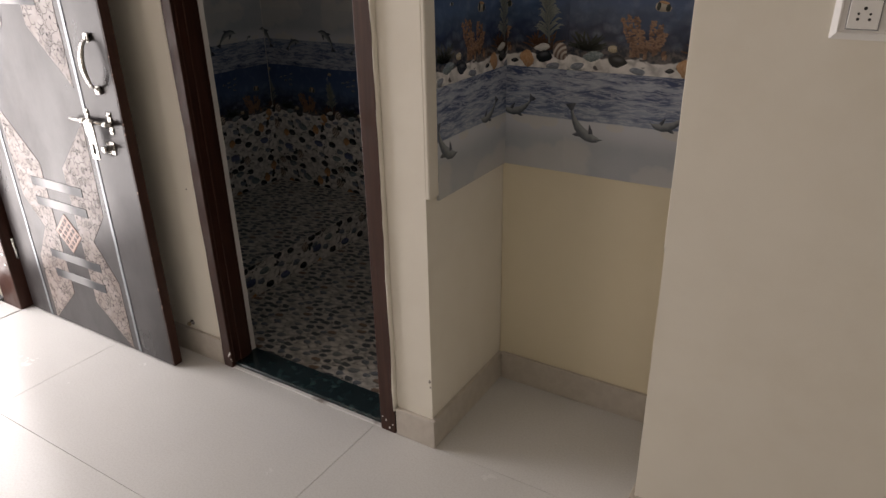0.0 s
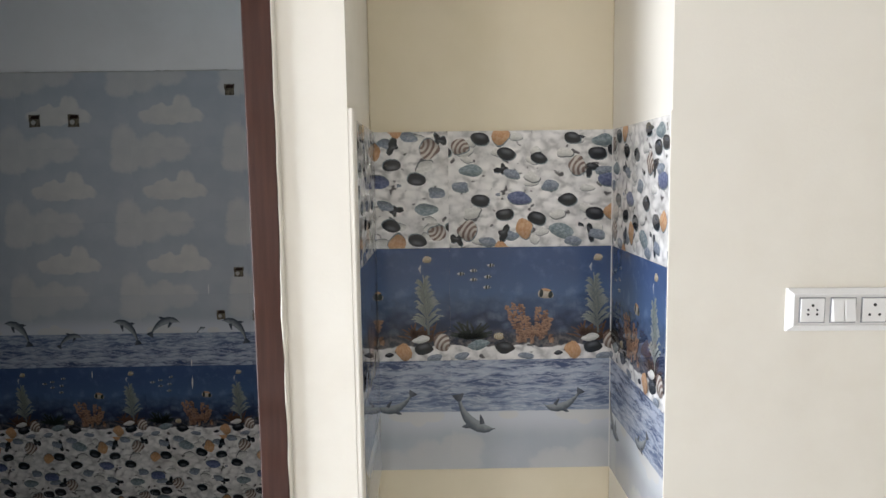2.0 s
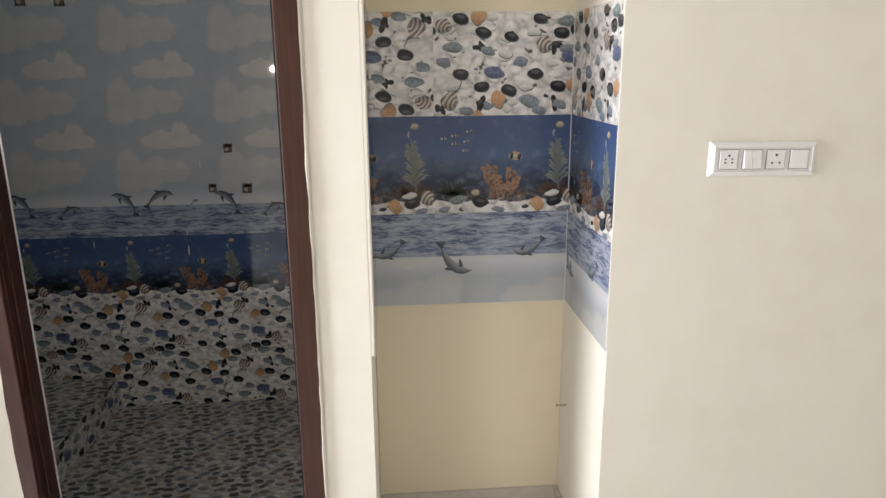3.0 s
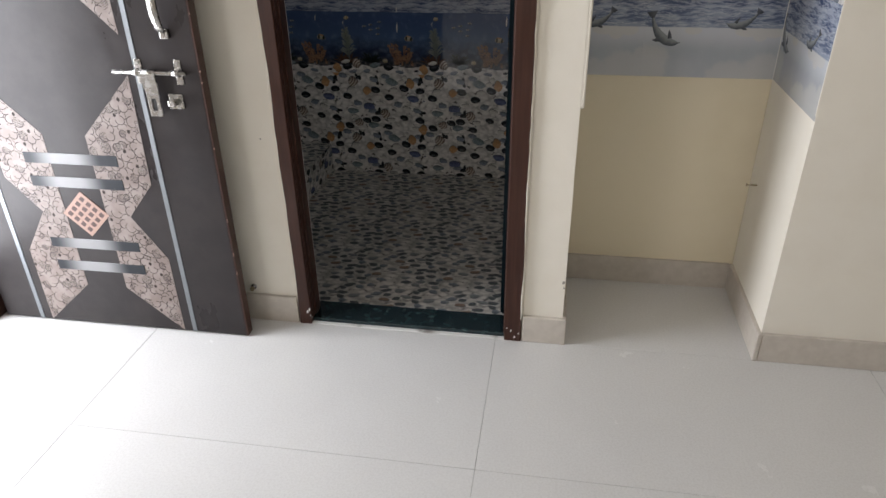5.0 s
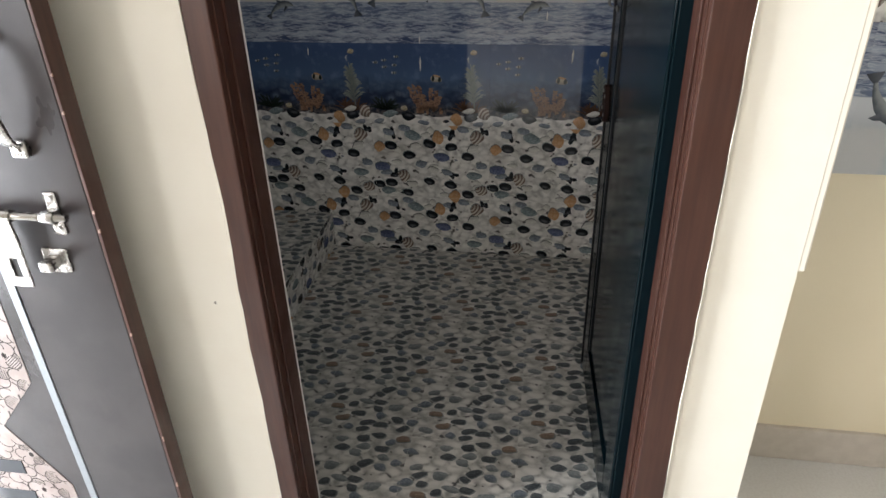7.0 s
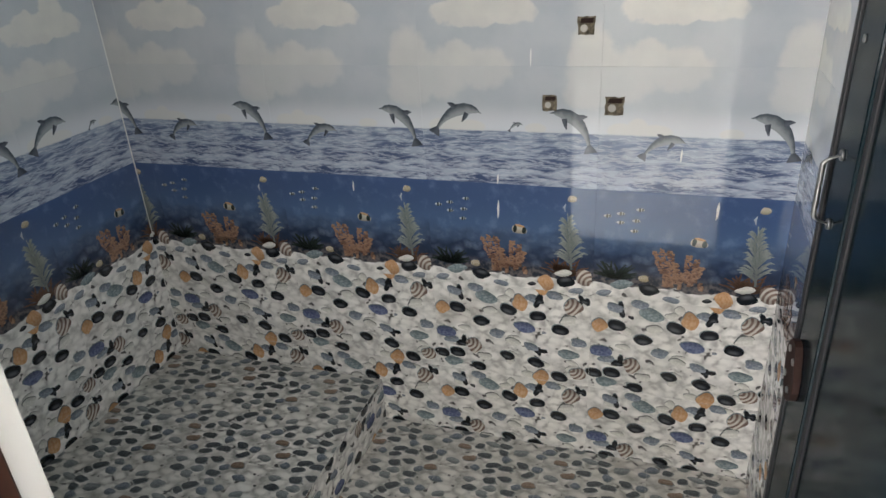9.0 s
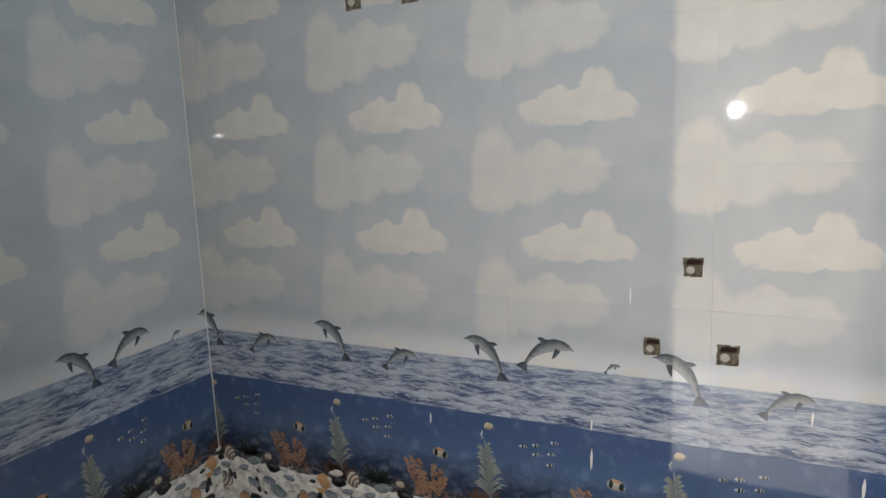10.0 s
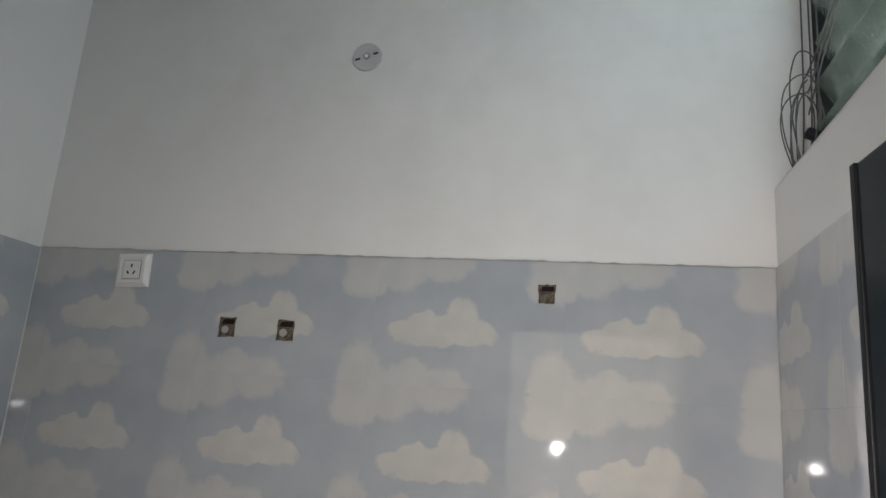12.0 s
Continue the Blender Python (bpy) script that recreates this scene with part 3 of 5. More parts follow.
SK = 0.107
skirting("baseboard_1", [((ROOM_L, -0.012, 0), (-1.56, 0.002, SK)), ((-1.557, -0.012, 0), (DOOR_L - 0.004, 0.002, SK))])
skirting("baseboard_2", [((DOOR_R + 0.004, -0.013, 0), (0.001, 0.002, SK - 0.004)), ((NICHE_L - 0.002, 0.003, 0), (0.0005, NICHE_Y + 0.006, SK)),
                         ((0.001, NICHE_Y - 0.004, 0), (NICHE_R - 0.012, NICHE_Y + 0.01, SK)), ((NICHE_R - 0.0125, -0.013, 0), (NICHE_R + 0.002, NICHE_Y + 0.006, SK))])
skirting("baseboard_3", [((NICHE_R + 0.003 + 0.6 * k, -0.012, 0), (NICHE_R + 0.6 * (k + 1), 0.002, SK)) for k in range(4)])


# ---- the entrance: frame and open leaf ----
LEAF_Y = -0.122                        # its face
LEAF_L, LEAF_R, LEAF_B, LEAF_T = -2.072, -1.120, 0.006, 2.035
MID = -1.622                           # the pattern's upright axis
HALF = 1.005                           # the pattern mirrors about this height


def entrance_frame():
    top = tagged(empty("entrance_frame", pose(0, 0, 0), "brown painted wooden frame of the entrance", "door frame"), kind="structure")
    for y0, y1 in ((-0.165, -0.088), (-1.14, -1.07)):
        part("jamb", box_bm((ROOM_L - 0.12, y0, 0), (ROOM_L + 0.022, y1, 2.12), 0.004), FRAME_WOOD, top)
    part("head", box_bm((ROOM_L - 0.12, -1.07, 2.05), (ROOM_L + 0.022, -0.165, 2.12), 0.004), FRAME_WOOD, top)
    for z in (0.22, 0.27):
        part("screw", rod_bm((ROOM_L + 0.0, -0.1655, z), (ROOM_L, -0.1675, z), 0.005), STEEL, top)


entrance_frame()
structure("entrance_sill", boxes(((ROOM_L - 0.2, -1.07, -0.1), (ROOM_L + 0.02, -0.165, 0.004))), FLOOR, "pale tile sill of the entrance")


def screw(x, z, y, parent):
    bm = rod_bm((x, y, z), (x, y - 0.003, z), 0.0045, 10)
    part("screw", bm, STEEL, parent)


def inside(x, z, pts):
    hit = False
    for (x0, z0), (x1, z1) in zip(pts, pts[1:] + pts[:1]):
        if (z0 > z) != (z1 > z) and x < (x1 - x0) * (z - z0) / (z1 - z0) + x0:
            hit = not hit
    return hit


def floral_panel(pts, y, seed):
    """A thin inlay with overlapping round-petalled flowers printed on it."""
    bm = slab_bm(pts, y - 0.0012, y + 0.001)
    rnd = random.Random(seed)

    def stroke(line, width):
        for (x0, z0), (x1, z1) in zip(line, line[1:]):
            if inside(x0, z0, pts) and inside(x1, z1, pts):
                d = math.hypot(x1 - x0, z1 - z0) or 1
                nx, nz = -(z1 - z0) / d * width, (x1 - x0) / d * width
                f = bm.faces.new([bm.verts.new((px, y - 0.0015, pz)) for px, pz in ((x0 + nx, z0 + nz), (x0 - nx, z0 - nz), (x1 - nx, z1 - nz), (x1 + nx, z1 + nz))])
                f.material_index = 1
                f.normal_update()
                if f.normal.y > 0:
                    f.normal_flip()

    xs, zs = [p[0] for p in pts], [p[1] for p in pts]
    petals, hearts = [], []
    z, row = min(zs) - 0.03, 0
    while z < max(zs) + 0.04:
        x = min(xs) - 0.03 + (0.036 if row % 2 else 0)
        while x < max(xs) + 0.04:
            cx, cz = x + rnd.uniform(-0.010, 0.010), z + rnd.uniform(-0.009, 0.009)
            size, turn = rnd.uniform(0.026, 0.036), rnd.uniform(0, 1.2)
            for k in range(6):
                th = turn + k * math.pi / 3 + rnd.uniform(-0.15, 0.15)
                d = size * rnd.uniform(0.65, 0.85)
                petals.append((cx + d * math.cos(th), cz + d * math.sin(th), size * rnd.uniform(0.42, 0.58), th))
            hearts.append((cx, cz))
            x += 0.072
        z += 0.052
        row += 1
    for n, (px, pz, r, th) in enumerate(petals):
        over = [q for q in petals[n + 1:] if math.hypot(q[0] - px, q[1] - pz) < q[2] + r]

        def clear(a, b):
            return all(math.hypot(a - q[0], b - q[1]) > q[2] for q in over)

        ring = [(px + r * math.cos(th + a), pz + r * math.sin(th + a)) for a in (2.3 * (i / 9 - 1) for i in range(19))]
        for p, q in zip(ring, ring[1:]):
            if clear(*p) and clear(*q):
                stroke([p, q], 0.0011)
        if rnd.random() < 0.22:     # a ribbed petal
            for i in range(-3, 4):
                t = i / 3.6
                half = r * 0.9 * math.sqrt(1 - t * t)
                line = [(px + r * t * math.cos(th) - half * k * math.sin(th), pz + r * t * math.sin(th) + half * k * math.cos(th)) for k in (-1, -0.5, 0, 0.5, 1)]
                for p, q in zip(line, line[1:]):
                    if clear(*p) and clear(*q):
                        stroke([p, q], 0.0008)
    for cx, cz in hearts[::2]:
        stroke([(cx - 0.005, cz), (cx + 0.005, cz)], 0.0045)
        stroke([(cx - 0.002, cz), (cx + 0.002, cz)], 0.0068)
    return bm


def entrance_door():
    door = empty("entrance_door", pose(0.018, 0, 0) @ Matrix.Diagonal((1, 1, 0.977, 1)), "open dark brown laminated door with floral panels and steel bolt", "door")
    leaf = part("leaf", box_bm((LEAF_L, LEAF_Y, LEAF_B), (LEAF_R - 0.006, LEAF_Y + 0.034, LEAF_T), 0.0015), LAMINATE, door)
    part("edge_band", box_bm((LEAF_R - 0.006, LEAF_Y + 0.0005, LEAF_B), (LEAF_R, LEAF_Y + 0.036, LEAF_T), 0.001), FRAME_WOOD, leaf, "brown wooden edge band")
    y = LEAF_Y
    rnd = random.Random(21)
    for k in range(11):     # knocks along the band
        z, h, w = rnd.uniform(0.03, 1.9), rnd.uniform(0.004, 0.014), rnd.uniform(0.0015, 0.004)
        x = LEAF_R - w
        part("chip", slab_bm([(x, z), (x + w, z - h * 0.2), (x + w, z + h), (x + w * 0.4, z + h * 0.8)], y - 0.0006, y + 0.002), PINK_PLATE, leaf, "pale chip in the wooden band")
    # floral inlays, mirrored about the axis and the middle height
    rim = ((0.270, 0.945), (0.075, 0.745), (0.075, 0.175), (0.262, 0.008), (0.262, 0.305), (0.160, 0.462), (0.262, 0.585))
    for side in (1, -1):
        for up in (0, 1):
            pts = [(MID + side * x, 2 * HALF - z if up else z) for x, z in rim]
            part("floral_panel", floral_panel(pts, y, 3 + side + 7 * up), [FLORAL, PETAL_LINE], leaf, "pinkish taupe floral printed panel")
    for x in (MID - 0.302, MID + 0.302):
        part("strip", box_bm((x - 0.008, y - 0.0022, LEAF_B + 0.001), (x + 0.008, y + 0.001, LEAF_T - 0.001), 0.0007, seg=1), STRIP, leaf, "thin aluminium strip")
    for z in (0.662, 0.578, 0.345, 0.254):
        for zz in (z, 2 * HALF - z):
            part("bar", box_bm((-0.165, -0.0028, -0.0185), (0.165, 0.001, 0.0185), 0.0008, seg=1), BAR, leaf, "silver bar fading to black ends", pose(MID, y, zz))
    for z in (0.462, 2 * HALF - 0.462):
        plate = part("lattice_plate", slab_bm([(0, 0.084), (0.084, 0), (0, -0.084), (-0.084, 0)], -0.0022, 0.001), PINK_PLATE, leaf, "pinkish diamond plate with square holes", pose(MID, y, z))
        for i in range(4):
            for j in range(4):
                cx, cz = (i - 1.5) * 0.0265, (j - 1.5) * 0.0265
                u, w = (cx - cz) * 0.7071, (cx + cz) * 0.7071
                part("hole", slab_bm([(u, w + 0.0115), (u + 0.0115, w), (u, w - 0.0115), (u - 0.0115, w)], -0.003, -0.0018), HOLE_BROWN, plate)
    # sliding bolt with hasp
    zb = 0.958
    bolt = part("bolt", rod_bm((-1.388, y - 0.016, zb), (-1.158, y - 0.016, zb), 0.0065, 16), STEEL, door, "polished steel sliding bolt")
    for x in (-1.312, -1.188):
        bm = box_bm((x - 0.011, y - 0.003, zb - 0.038), (x + 0.011, y, zb + 0.038), 0.003)
        bm = rod_bm((x - 0.011, y - 0.016, zb), (x + 0.011, y - 0.016, zb), 0.0105, 14, bm)
        bm = box_bm((x - 0.010, y - 0.016, zb - 0.009), (x + 0.010, y - 0.001, zb + 0.009), 0.001, bm)
        part("bracket", bm, STEEL, bolt)
        for dz in (-0.027, 0.027):
            screw(x, zb + dz, y - 0.003, bolt)
    bm = rod_bm((-1.300, y - 0.016, zb), (-1.252, y - 0.016, zb), 0.010, 14)
    bm = slab_bm([(-1.300, zb), (-1.252, zb), (-1.248, zb - 0.05), (-1.292, zb - 0.05)], y - 0.028, y - 0.022, 0.001, bm)
    part("hasp_neck", bm, STEEL, bolt)
    # hasp plate with its long slot
    bm = bmesh.new()
    for a, b in (((-1.290, zb - 0.13), (-1.277, zb - 0.046)), ((-1.263, zb - 0.13), (-1.250, zb - 0.046)), ((-1.278, zb - 0.075), (-1.262, zb - 0.046)), ((-1.278, zb - 0.13), (-1.262, zb - 0.112))):
        box_bm((a[0], y - 0.027, a[1]), (b[0], y - 0.022, b[1]), 0.0008, bm, 1)
    part("hasp", bm, STEEL, bolt)
    part("slot", box_bm((-1.278, y - 0.0235, zb - 0.113), (-1.262, y - 0.022, zb - 0.074)), BLACK_HOLE, bolt, "dark slot of the hasp")
    bm = box_bm((-1.236, y - 0.003, zb - 0.112), (-1.190, y, zb - 0.066), 0.003)
    bm = box_bm((-1.226, y - 0.03, zb - 0.098), (-1.204, y - 0.002, zb - 0.078), 0.004, bm)
    part("staple", bm, STEEL, door, "steel padlock staple")
    # bow handle
    x = -1.206
    handle = part("handle", slab_handle(x, y, 1.075, 1.235), STEEL, door, "flat polished steel bow handle")
    for z in (1.070, 1.240):
        part("handle_foot", box_bm((x - 0.013, y - 0.012, z - 0.014), (x + 0.013, y, z + 0.014), 0.003), STEEL, handle)
        screw(x, z, y - 0.012, handle)
    # hinges on the frame side
    for z in (0.3, 1.05, 1.8):
        part("hinge", rod_bm((LEAF_L - 0.004, y - 0.004, z - 0.05), (LEAF_L - 0.004, y - 0.004, z + 0.05), 0.006), STEEL, door)


def slab_handle(x, y, z0, z1):
    bm = bmesh.new()
    rings = []
    n = 16
    for i in range(n + 1):
        s = i / n
        out = 0.012 + 0.030 * math.sin(math.pi * s) ** 0.5
        w = 0.012 + 0.002 * math.sin(math.pi * s)
        z = z0 + (z1 - z0) * s
        rings.append([bm.verts.new((x + dx * w, y - out + dy, z)) for dx, dy in ((-1, 0.003), (-0.8, -0.003), (0.8, -0.003), (1, 0.003))])
    for a, b in zip(rings, rings[1:]):
        for k in range(4):
            bm.faces.new((a[k], a[(k + 1) % 4], b[(k + 1) % 4], b[k])).smooth = True
    bm.faces.new(rings[0][::-1])
    bm.faces.new(rings[-1])
    bmesh.ops.recalc_face_normals(bm, faces=bm.faces)
    return bm


entrance_door()


def door_stop():
    top = empty("door_stop", pose(LEAF_R + 0.008, 0, 0.136), "small steel door stop on the cream wall", "door stop")
    part("rose", rod_bm((0, 0, 0), (0, -0.004, 0), 0.010, 16), STEEL, top)
    part("stem", rod_bm((0, -0.004, 0), (0, -0.014, 0), 0.005, 12), STEEL, top)
    part("buffer", rod_bm((0, -0.014, 0), (0, -0.022, 0), 0.008, 14), BRASS, top, "tarnished brass cap")


door_stop()


# ---- the bathroom's leaf, folded back inside along its east wall ----
def bath_door():
    turn = pose(-0.226, 0.118, 0.02, 0, 0, 93.2)   # local x runs from the hinge to the free edge, local y faces the room
    door = empty("bathroom_door", turn, "open dark teal glossy bathroom door against tiled wall", "door")
    w, h, th = 0.65, 2.01, 0.03
    leaf = part("leaf", box_bm((0, -th, 0), (w, 0, h), 0.002), DARK_DOOR, door)
    for a, b in (((w - 0.10, -0.001, 0.003), (w - 0.012, 0.006, h - 0.003)), ((0.004, -0.001, 0.003), (0.09, 0.006, h - 0.003)),
                 ((0.09, -0.001, h - 0.10), (w - 0.10, 0.006, h - 0.003)), ((0.09, -0.001, 0.003), (w - 0.10, 0.006, 0.13))):
        part("rail", box_bm(a, b, 0.003), DARK_DOOR, leaf)
    for x0, x1, y1 in ((w - 0.118, w - 0.104, 0.004), (w - 0.011, w + 0.003, 0.009)):
        part("edge_channel", box_bm((x0, -0.004 if x1 < w else -th - 0.003, 0.002), (x1, y1, h - 0.002), 0.002), BLACK_FRAME, leaf, "black edge channel")
    handle = part("pull_handle", bow(w - 0.045, 0.006, 1.075, 1.165), DULL_STEEL, door, "small steel pull handle")
    for z in (1.075, 1.165):
        part("handle_foot", rod_bm((w - 0.045, 0.006, z), (w - 0.045, 0.009, z), 0.007, 14), DULL_STEEL, handle)
    for z in (0.35, 0.60, 1.30):
        part("screw", rod_bm((w - 0.04, 0.006, z), (w - 0.04, 0.0075, z), 0.005), DULL_STEEL, door)
    lock = part("latch_plate", slab_bm([(w - 0.034 + 0.030 * math.cos(k * math.pi / 8) * (1 + 0.2 * math.sin(k * math.pi / 4)), 0.845 + 0.048 * math.sin(k * math.pi / 8)) for k in range(16)], 0.0165, 0.006, 0.001), RUST_AND_SHADE, door,
                "rusted brown latch plate")
    for dx, dz in ((-0.014, 0.022), (0.010, 0.030), (-0.012, -0.026), (0.014, -0.014)):
        part("screw", rod_bm((w - 0.034 + dx, 0.0165, 0.845 + dz), (w - 0.034 + dx, 0.0185, 0.845 + dz), 0.005), DULL_STEEL, lock)


def bow(x, y, z0, z1):
    """A bent rod: one smooth tube from foot to foot."""
    rings, n, sides, bm = [], 24, 8, bmesh.new()
    for i in range(n + 1):
        s = i / n
        out = 0.02 * min(1.0, math.sin(math.pi * s) * 3) ** 0.5
        rings.append([bm.verts.new((x + 0.0034 * math.cos(a), y + out + 0.0034 * math.sin(a), z0 + (z1 - z0) * s)) for a in (2 * math.pi * k / sides for k in range(sides))])
    for p, q in zip(rings, rings[1:]):
        for k in range(sides):
            bm.faces.new((p[k], p[(k + 1) % sides], q[(k + 1) % sides], q[k])).smooth = True
    bmesh.ops.recalc_face_normals(bm, faces=bm.faces)
    return bm


bath_door()


# ---- switch board on the cream wall ----
def switch_board(at, modules, width, height, name, label):
    top = empty(name, at, label, "switch board")
    bm = bmesh.new()
    outer = [(-width / 2, -height / 2), (width / 2, -height / 2), (width / 2, height / 2), (-width / 2, height / 2)]
    rings = []
    for inset, y in ((0, 0), (0.0005, -0.006), (0.011, -0.013), (0.013, -0.013), (0.014, -0.010)):
        rings.append([bm.verts.new((x - math.copysign(inset, x), y, z - math.copysign(inset, z))) for x, z in outer])
    for a, b in zip(rings, rings[1:]):
        for k in range(4):
            bm.faces.new((a[k], a[(k + 1) % 4], b[(k + 1) % 4], b[k]))
    bm.faces.new(rings[-1])
    bmesh.ops.recalc_face_normals(bm, faces=bm.faces)
    part("plate", bm, WHITE_PLASTIC, top)
    n = len(modules)
    step = (width - 0.034) / n
    for i, what in enumerate(modules):
        cx = -width / 2 + 0.017 + step * (i + 0.5)
        s = min(step * 0.46, 0.024)
        # a grey box puts the shade round the module into colour
        part("gap", box_bm((cx - s - 0.0018, -0.0125, -s - 0.0018), (cx + s + 0.0018, -0.0095, s + 0.0018)), GREY_LINE, top, "grey border coloured as the shade round a module")
        piece = part("module", box_bm((cx - s, -0.0145, -s), (cx + s, -0.010, s), 0.001, seg=1), WHITE_PLASTIC, top)
        holes = ()
        if what == "socket5":
            holes = ((0, 0.010, 0.003), (-0.009, 0.001, 0.0022), (0.009, 0.001, 0.0022), (-0.009, -0.008, 0.0026), (0.009, -0.008, 0.0026))
        elif what == "socket3":
            holes = ((0, 0.011, 0.0034), (-0.010, -0.009, 0.0028), (0.010, -0.009, 0.0028))
        for hx, hz, r in holes:
            part("hole", rod_bm((cx + hx, -0.0142, hz), (cx + hx, -0.0149, hz), r, 10), BLACK_HOLE, piece)
        if what == "slots":
            for hx, hz, lean in ((0, 0.010, 0), (-0.009, -0.008, -0.5), (0.009, -0.008, 0.5)):
                own = box_bm((-0.0022, -0.0152, -0.005), (0.0022, -0.0140, 0.005))
                bmesh.ops.transform(own, matrix=pose(cx + hx, 0, hz, 0, math.degrees(lean), 0), verts=own.verts)
                part("hole", own, BLACK_HOLE, piece)
        if what == "switches":
            for dx in (-0.5, 0.5):
                own = box_bm((cx + dx * s - s * 0.46, -0.0185, -s * 0.92), (cx + dx * s + s * 0.46, -0.013, s * 0.92), 0.0012, seg=1)
                for v in own.verts:
                    v.co.y += 0.0035 * (v.co.z / s)
                part("rocker", own, WHITE_PLASTIC, piece)
    return top


switch_board(pose(1.0075, 0, 1.339, 0, 0.6, 0), ("socket5", "switches", "socket3", "blank"), 0.285, 0.088, "switch_board", "white plastic switch board with two sockets on cream wall")
switch_board(pose(-1.762, BATH_Y, 1.999, 0, -2, 0), ("slots",), 0.096, 0.09, "wall_socket", "white plastic wall socket high on cloud tiles")


# ---- pipe and box holes broken into the bathroom tiles ----
def wall_hole(x, z, w, h, pipe):
    """A chiselled hole laid on the tile: dark rim, rough cement, a painted shade slab, a capped pipe."""
    top = empty("pipe_hole", pose(x, BATH_Y, z), "chiselled cement hole with pipe end in tiled wall", "pipe hole", "pipe holes in the bathroom wall")
    rnd = random.Random(int(x * -100))
    pts = []
    for i in range(16):
        a = 2 * math.pi * i / 16
        k = 1 / max(abs(math.cos(a)), abs(math.sin(a)))
        k *= rnd.uniform(0.9, 1.06)
        pts.append((math.cos(a) * k * w / 2, math.sin(a) * k * h / 2))
    rim = bmesh.new()
    outer = [rim.verts.new((px, -0.0018, pz)) for px, pz in pts]
    inner = [rim.verts.new((px * 0.92, -0.0010, pz * 0.92)) for px, pz in pts]
    wall = [rim.verts.new((px, 0.001, pz)) for px, pz in pts]
    for i in range(16):
        j = (i + 1) % 16
        rim.faces.new((outer[i], outer[j], inner[j], inner[i]))
        rim.faces.new((wall[i], wall[j], outer[j], outer[i]))
    rim.faces.new(inner)
    bmesh.ops.recalc_face_normals(rim, faces=rim.faces)
    part("cavity", rim, PIT, top)
    # the hole has no depth, so a dark slab paints its upper shade
    part("shade_slab", slab_bm([(-w * 0.34, h * 0.16), (w * 0.38, h * 0.16), (w * 0.42, h * 0.42), (-w * 0.30, h * 0.40)], -0.0016, -0.0005), RUST_AND_SHADE, top, "dark slab coloured as shade over the pipe end")
    if pipe:
        part("pipe_end", rod_bm((-w * 0.12, 0.001, -h * 0.12), (-w * 0.12, -0.0035, -h * 0.12), min(w, h) * 0.24, 14, None, min(w, h) * 0.19), CEMENT, top, "capped pipe end")


for hx, hz, hw, hh, pipe in ((-0.670, 1.230, 0.040, 0.042, True), (-0.752, 1.050, 0.036, 0.040, True), (-0.598, 1.046, 0.044, 0.044, True),
                             (-1.470, 1.862, 0.044, 0.050, True), (-1.312, 1.862, 0.046, 0.052, True), (-0.674, 1.977, 0.040, 0.046, False)):
    wall_hole(hx, hz, hw, hh, pipe)


# ---- round cover of a lamp outlet high on the bathroom wall ----
def outlet_cover():
    top = empty("outlet_cover", pose(-1.178, BATH_Y + 0.008, 2.607, 0, -18, 0), "round pale plastic outlet cover on white wall", "outlet cover")
    bm = rod_bm((0, 0, 0), (0, -0.006, 0), 0.042, 32, None, 0.039)
    part("disc", bm, PALE_PLASTIC, top)
    part("hub", rod_bm((0, -0.006, 0), (0, -0.009, 0), 0.009, 18), GREY_LINE, top, "grey knock-out ring")
    part("hub_core", rod_bm((0, -0.009, 0), (0, -0.0095, 0), 0.0055, 16), WHITE_PLASTIC, top)
    for x in (-0.026, 0.026):
        part("screw_slot", box_bm((x - 0.007, -0.0075, -0.003), (x + 0.007, -0.005, 0.003), 0.001, seg=1), BLACK_HOLE, top, "dark screw slot")


outlet_cover()


# ---- ventilator with glass louvres, and the cables on its ledge ----
def ventilator():
    top = tagged(empty("window_1", pose(0, 0, 0), "black framed ventilator with greenish glass louvres", "window"), kind="structure")
    y0, y1, z0, z1 = 0.50, 1.455, LEDGE, 2.93
    for a, b in (((-0.088, y0, z0), (-0.043, y0 + 0.03, z1)), ((-0.088, y1 - 0.03, z0), (-0.043, y1, z1)), ((-0.088, y0 + 0.03, z0), (-0.043, y1 - 0.03, z0 + 0.03)),
                 ((-0.088, y0 + 0.03, z1 - 0.03), (-0.043, y1 - 0.03, z1)), ((-0.088, 0.96, z0 + 0.03), (-0.043, 0.985, z1 - 0.03))):
        part("frame_bar", box_bm(a, b, 0.002, seg=1), BLACK_FRAME, top)
    for ya, yb in ((y0 + 0.031, 0.959), (0.986, y1 - 0.031)):
        for k in range(6):
            z = z0 + 0.075 + k * 0.1
            own = box_bm((-0.0025, ya, -0.058), (0.0025, yb, 0.058), 0.001, seg=1)
            bmesh.ops.transform(own, matrix=pose(-0.062, 0, z, 0, -32, 0), verts=own.verts)
            pane = part("pane", own, GLASS, top, "greenish figured glass louvre")
            pane.visible_shadow = False


ventilator()


def cable(points, r):
    c = bpy.data.curves.new("cable", "CURVE")
    c.dimensions, c.bevel_depth, c.bevel_resolution, c.resolution_u = "3D", r, 2, 10
    s = c.splines.new("NURBS")
    s.points.add(len(points) - 1)
    for p, q in zip(s.points, points):
        p.co = (*q, 1)
    s.use_endpoint_u, s.order_u = True, 4
    ob = new("scratch_cable", c)
    me = bpy.data.meshes.new_from_object(ob)
    bpy.data.objects.remove(ob)
    bm = bmesh.new()
    bm.from_mesh(me)
    bpy.data.meshes.remove(me)
    return bm


